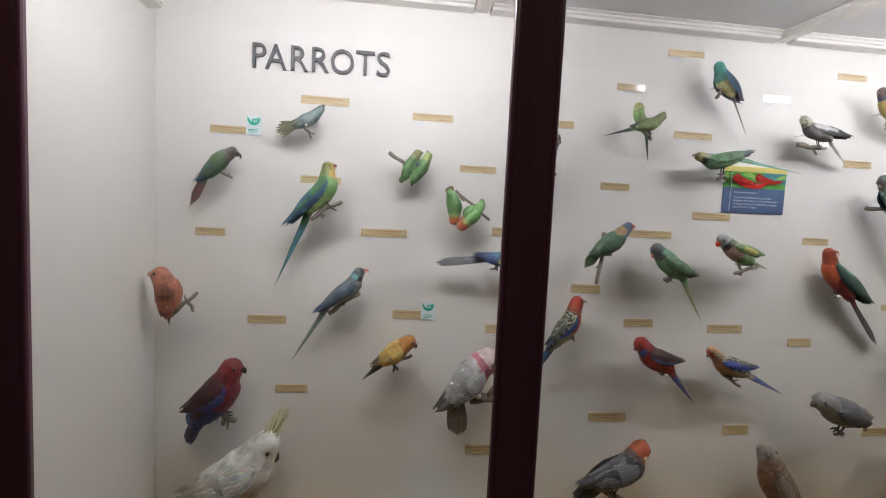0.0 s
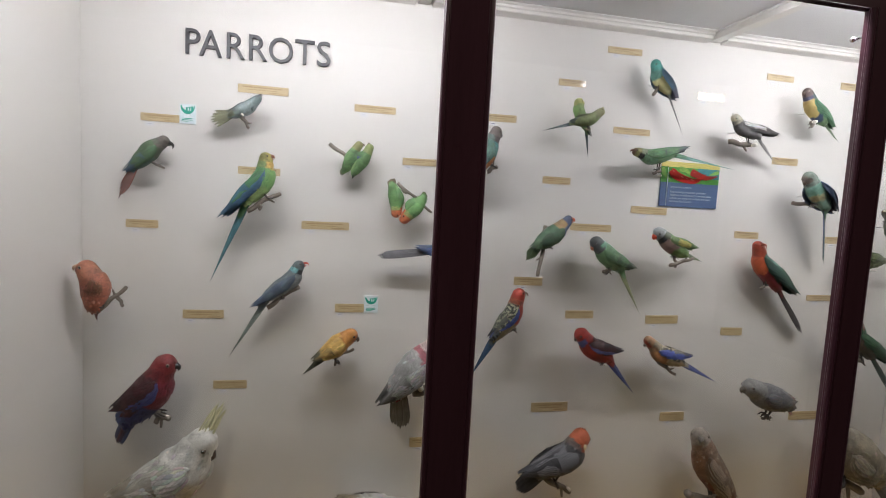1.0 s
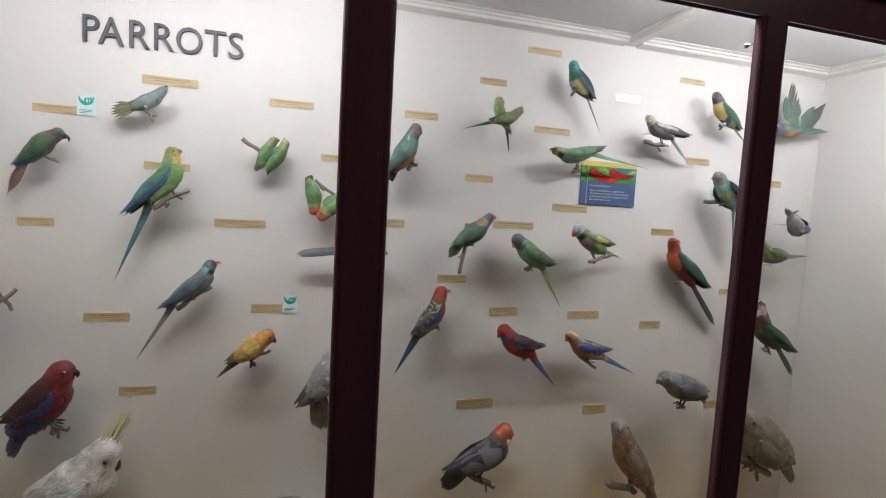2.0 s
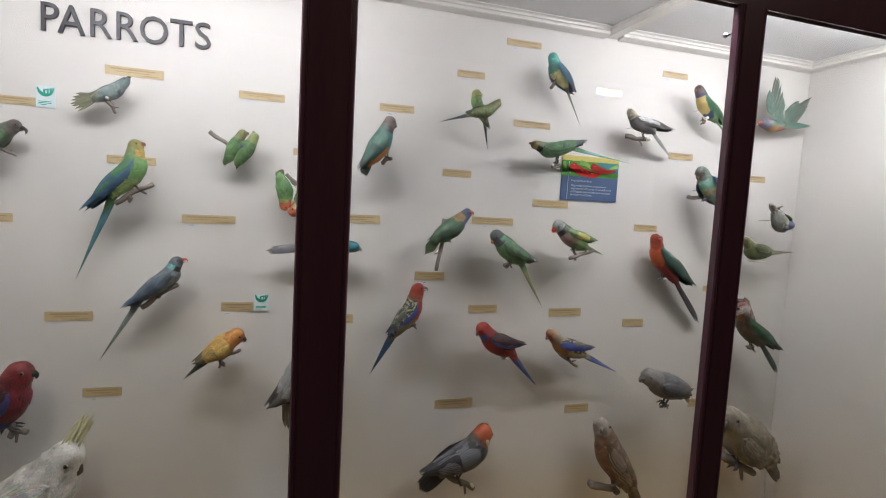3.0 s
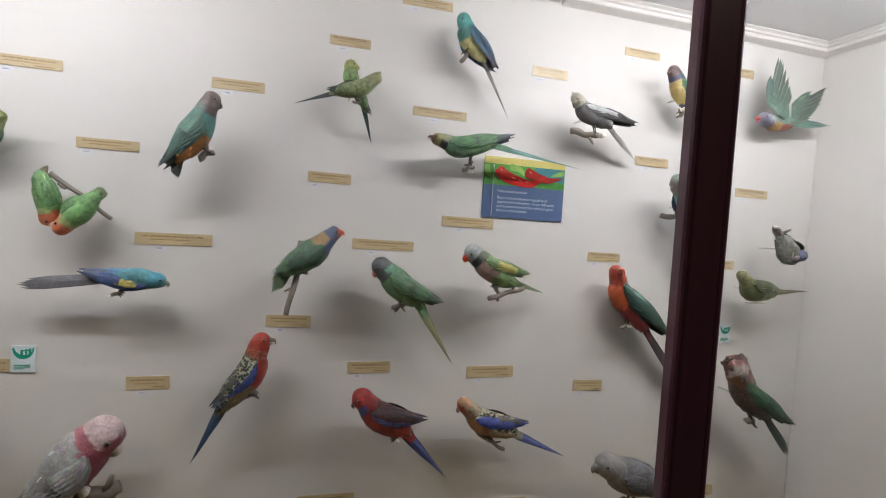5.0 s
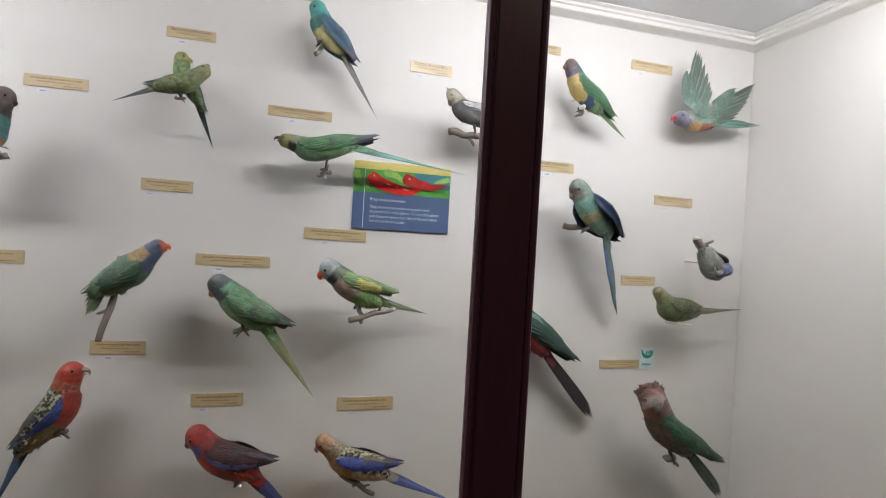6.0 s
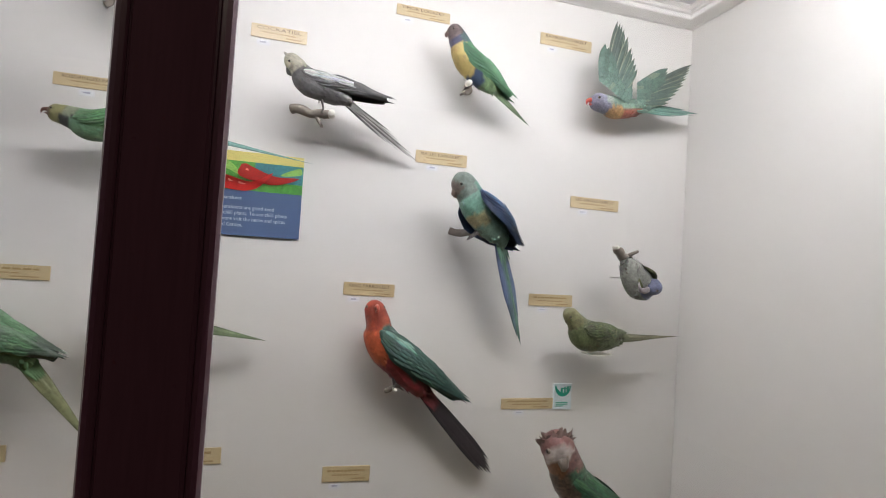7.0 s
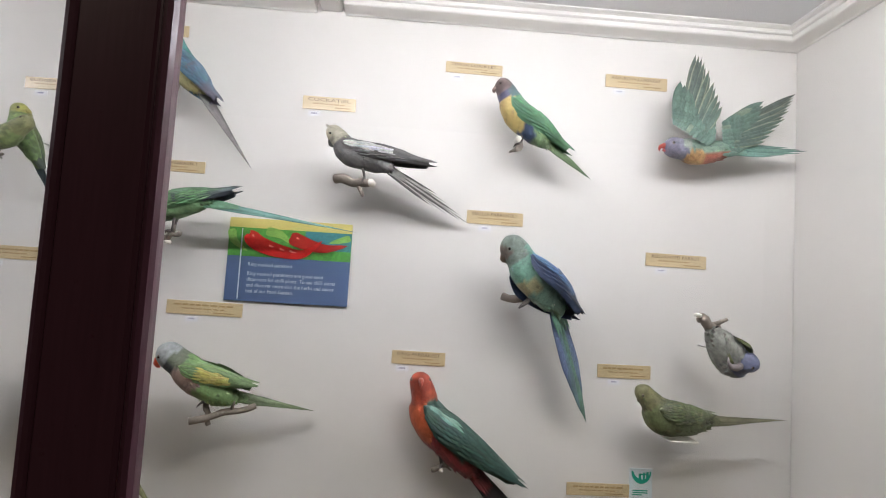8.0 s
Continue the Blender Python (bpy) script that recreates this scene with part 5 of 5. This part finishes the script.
def chilli(name, parent, path, r, y, mat):
    """A printed chilli: a tapering curved silhouette lying in the picture."""
    bm = bmesh.new()
    pts = [Vector((px, 0, pz)) for px, pz in path]
    rows = []
    n = 22
    for i in range(n + 1):
        t = i / n
        p = curve_at(pts, t)
        d = unit(curve_at(pts, min(1, t + 0.03)) - curve_at(pts, max(0, t - 0.03)))
        k = r * (0.55 + 0.45 * min(1, t / 0.12)) * (1 - t ** 2.2) + r * 0.04
        nrm = Vector((-d.z, 0, d.x))
        rows.append([bm.verts.new((p + nrm * k * v) + Vector((0, y, 0))) for v in (-1, 0, 1)])
    grid_faces(bm, rows)
    return part(name, bm, mat, parent, "", False)


def info_sign(x0, x1, z0, z1):
    """The slate-blue information panel with a chilli picture and white print."""
    w, h = x1 - x0, z1 - z0
    s = thing("information_sign", (x0, WALL_Y, z0), "slate-blue information sign with red chilli picture", "sign")
    part("panel", box(0, w, -0.004, 0.0004, 0, h * 0.54, 0.0), M_SIGNBLUE, s, "", False)
    pic = part("picture", box(0, w, -0.004, 0.0004, h * 0.54, h * 0.885, 0.0), M_SIGNGREEN, s, "leaf-green printed photograph", False)
    part("band", box(0, w, -0.004, 0.0004, h * 0.885, h, 0.0), M_SIGNYELLOW, s, "pale yellow band", False)
    part("blur", box(w * 0.62, w * 0.9985, -0.0044, -0.0035, h * 0.66, h * 0.882, 0.0), M_SIGNTEAL, pic, "", False)
    chilli("leaf", pic, [(w * 0.30, h * 0.855), (w * 0.42, h * 0.82), (w * 0.51, h * 0.72)], h * 0.055, -0.0046, M_LEAFLIGHT)
    chilli("leaf", pic, [(w * 0.99, h * 0.83), (w * 0.90, h * 0.79), (w * 0.82, h * 0.755)], h * 0.04, -0.0047, M_LEAFLIGHT)
    chilli("leaf", pic, [(w * 0.02, h * 0.86), (w * 0.05, h * 0.72), (w * 0.16, h * 0.60)], h * 0.05, -0.0047, M_LEAFLIGHT)
    chilli("chilli", pic, [(w * 0.50, h * 0.805), (w * 0.60, h * 0.745), (w * 0.78, h * 0.685), (w * 0.97, h * 0.735)], h * 0.082, -0.0050, M_CHILLIDARK)
    chilli("chilli", pic, [(w * 0.15, h * 0.815), (w * 0.25, h * 0.70), (w * 0.43, h * 0.62), (w * 0.61, h * 0.605), (w * 0.76, h * 0.775)], h * 0.094, -0.0054, M_CHILLI)
    for gx, gz, gl in ((0.33, 0.685, 0.05), (0.42, 0.655, 0.04), (0.50, 0.632, 0.06), (0.19, 0.80, 0.02), (0.55, 0.80, 0.025)):
        chilli("glint", pic, [(w * gx, h * gz), (w * (gx + gl / 2), h * (gz - 0.012)), (w * (gx + gl), h * (gz - 0.018))], h * 0.012, -0.0058, M_CHILLILIGHT)
    chilli("stalk", pic, [(w * 0.17, h * 0.82), (w * 0.13, h * 0.84), (w * 0.09, h * 0.77)], h * 0.022, -0.0057, M_SIGNGREEN)
    part("rule", box(w * 0.105, w * 0.112, -0.0062, -0.0035, h * 0.02, h * 0.87, 0.0), M_WHITEINK, s, "thin white vertical rule", False)
    lines = (("Ring necked parakeet", 0.425, 0.36), ("Ring necked parakeets are good seed", 0.315, 0.615), ("dispersers for chilli plants. To see chilli plants", 0.245, 0.72),
             ("and discover more visit the herbs and spices", 0.175, 0.71), ("bed of our Food Garden.", 0.105, 0.38))
    for body, v, wd in lines:
        t = text_mesh("text_line", body, h * 0.066, 0.0001, M_WHITEINK, 0, 0, 0, w * wd)
        t.matrix_basis = pose(w * 0.17, -0.0044, h * v, 90, 0, 0)
        t.parent = s


LETTERS = [("P", -0.400, 1.870, 0.035, 0.0645), ("A", -0.367, 1.869, 0.055, 0.0660), ("R", -0.300, 1.870, 0.045, 0.0650), ("R", -0.245, 1.871, 0.046, 0.0650),
           ("O", -0.195, 1.870, 0.062, 0.0665), ("T", -0.128, 1.873, 0.051, 0.0640), ("S", -0.071, 1.873, 0.037, 0.0655)]


def sign_letters():
    for ch, x, z, w, h in LETTERS:
        ob = text_mesh("sign_letter", ch, 1.0, 0.05, M_LETTER, 0, 0, 0)
        me = ob.data
        xs, ys = [v.co.x for v in me.vertices], [v.co.y for v in me.vertices]
        for v in me.vertices:
            v.co.x = (v.co.x - min(xs)) * w / (max(xs) - min(xs))
            v.co.y = (v.co.y - min(ys)) * h / (max(ys) - min(ys))
            v.co.z *= 0.09
        ob.matrix_basis = pose(x, WALL_Y - 0.004, z, 90, 0, 0)
        tagged(ob, "charcoal raised capital letter of the title on the panel", "letter", "title letters")


sign_letters()

LABELS = [
    (-0.207, 1.797, 0.1297, 0.0223, ''),
    (-0.460, 1.703, 0.0949, 0.0200, ''),
    (0.092, 1.772, 0.1151, 0.0202, ''),
    (0.229, 1.635, 0.1072, 0.0200, ''),
    (-0.503, 1.426, 0.0780, 0.0214, ''),
    (-0.033, 1.441, 0.1304, 0.0220, ''),
    (-0.213, 1.581, 0.1096, 0.0205, ''),
    (-0.350, 1.186, 0.1045, 0.0237, ''),
    (0.042, 1.207, 0.0831, 0.0249, ''),
    (-0.278, 0.987, 0.0883, 0.0231, ''),
    (0.284, 0.797, 0.0974, 0.0300, ''),
    (0.315, 1.169, 0.0786, 0.0268, ''),
    (0.351, 1.459, 0.1412, 0.0241, ''),
    (0.457, 1.779, 0.1012, 0.0215, ''),
    (0.676, 1.901, 0.0872, 0.0200, 'BUDGERIGAR'),
    (0.841, 2.012, 0.1148, 0.0200, ''),
    (0.885, 1.774, 0.1251, 0.0202, 'ROSE-RINGED PARRAKEET'),
    (0.648, 1.608, 0.0906, 0.0223, ''),
    (0.968, 1.533, 0.1268, 0.0232, ''),
    (0.773, 1.470, 0.1377, 0.0225, ''),
    (0.579, 1.297, 0.0924, 0.0256, ''),
    (0.757, 1.195, 0.0951, 0.0256, ''),
    (1.049, 1.181, 0.1183, 0.0275, ''),
    (1.317, 1.142, 0.0834, 0.0272, ''),
    (0.679, 0.896, 0.1233, 0.0300, ''),
    (1.121, 0.851, 0.0904, 0.0300, ''),
    (1.336, 1.469, 0.0922, 0.0230, 'KING PARRAKEET'),
    (1.403, 1.987, 0.1023, 0.0200, 'TIMOR LORIKEET'),
    (1.151, 1.903, 0.0929, 0.0233, 'COCKATIEL'),
    (1.455, 1.720, 0.0999, 0.0235, 'MALLEE PARRAKEET'),
    (1.784, 1.665, 0.1105, 0.0234, 'RED-VENTED PARROT'),
    (1.700, 1.985, 0.1144, 0.0235, 'RAINBOW LORIKEET'),
    (1.697, 1.465, 0.0950, 0.0234, ''),
    (1.659, 1.262, 0.1100, 0.0210, ''),
    (1.662, 0.838, 0.1495, 0.0300, ''),
]
for n, row in enumerate(LABELS):
    specimen_label(n, *row)

for x, z in ((-0.394, 1.7175), (0.103, 1.219), (1.7335, 1.2755)):
    teal_sign(x, z, 0.040, 0.051)
info_sign(0.999, 1.2075, 1.5495, 1.6915)


def knob():
    k = thing("latch_knob", (1.116, 0.905, 1.935), "small polished steel knob behind the glazing bar", "knob")
    under(part("ball", ball((1.112, 0.905, 1.935), 0.0062, None, 16), M_STEEL), k)
    under(part("stem", tube([(1.114, 0.903, 1.935), (1.118, 0.856, 1.935)], [0.003, 0.003], 10), M_STEEL), k)


def white_card():
    bm = box(1.742, 1.788, 1.318, 1.356, 1.3705, 1.3730, 0.0005)
    tagged(part("perch_card", bm, M_SAWN, None, "", False), "small white card ledge under the olive parakeet", "card")


knob()
white_card()
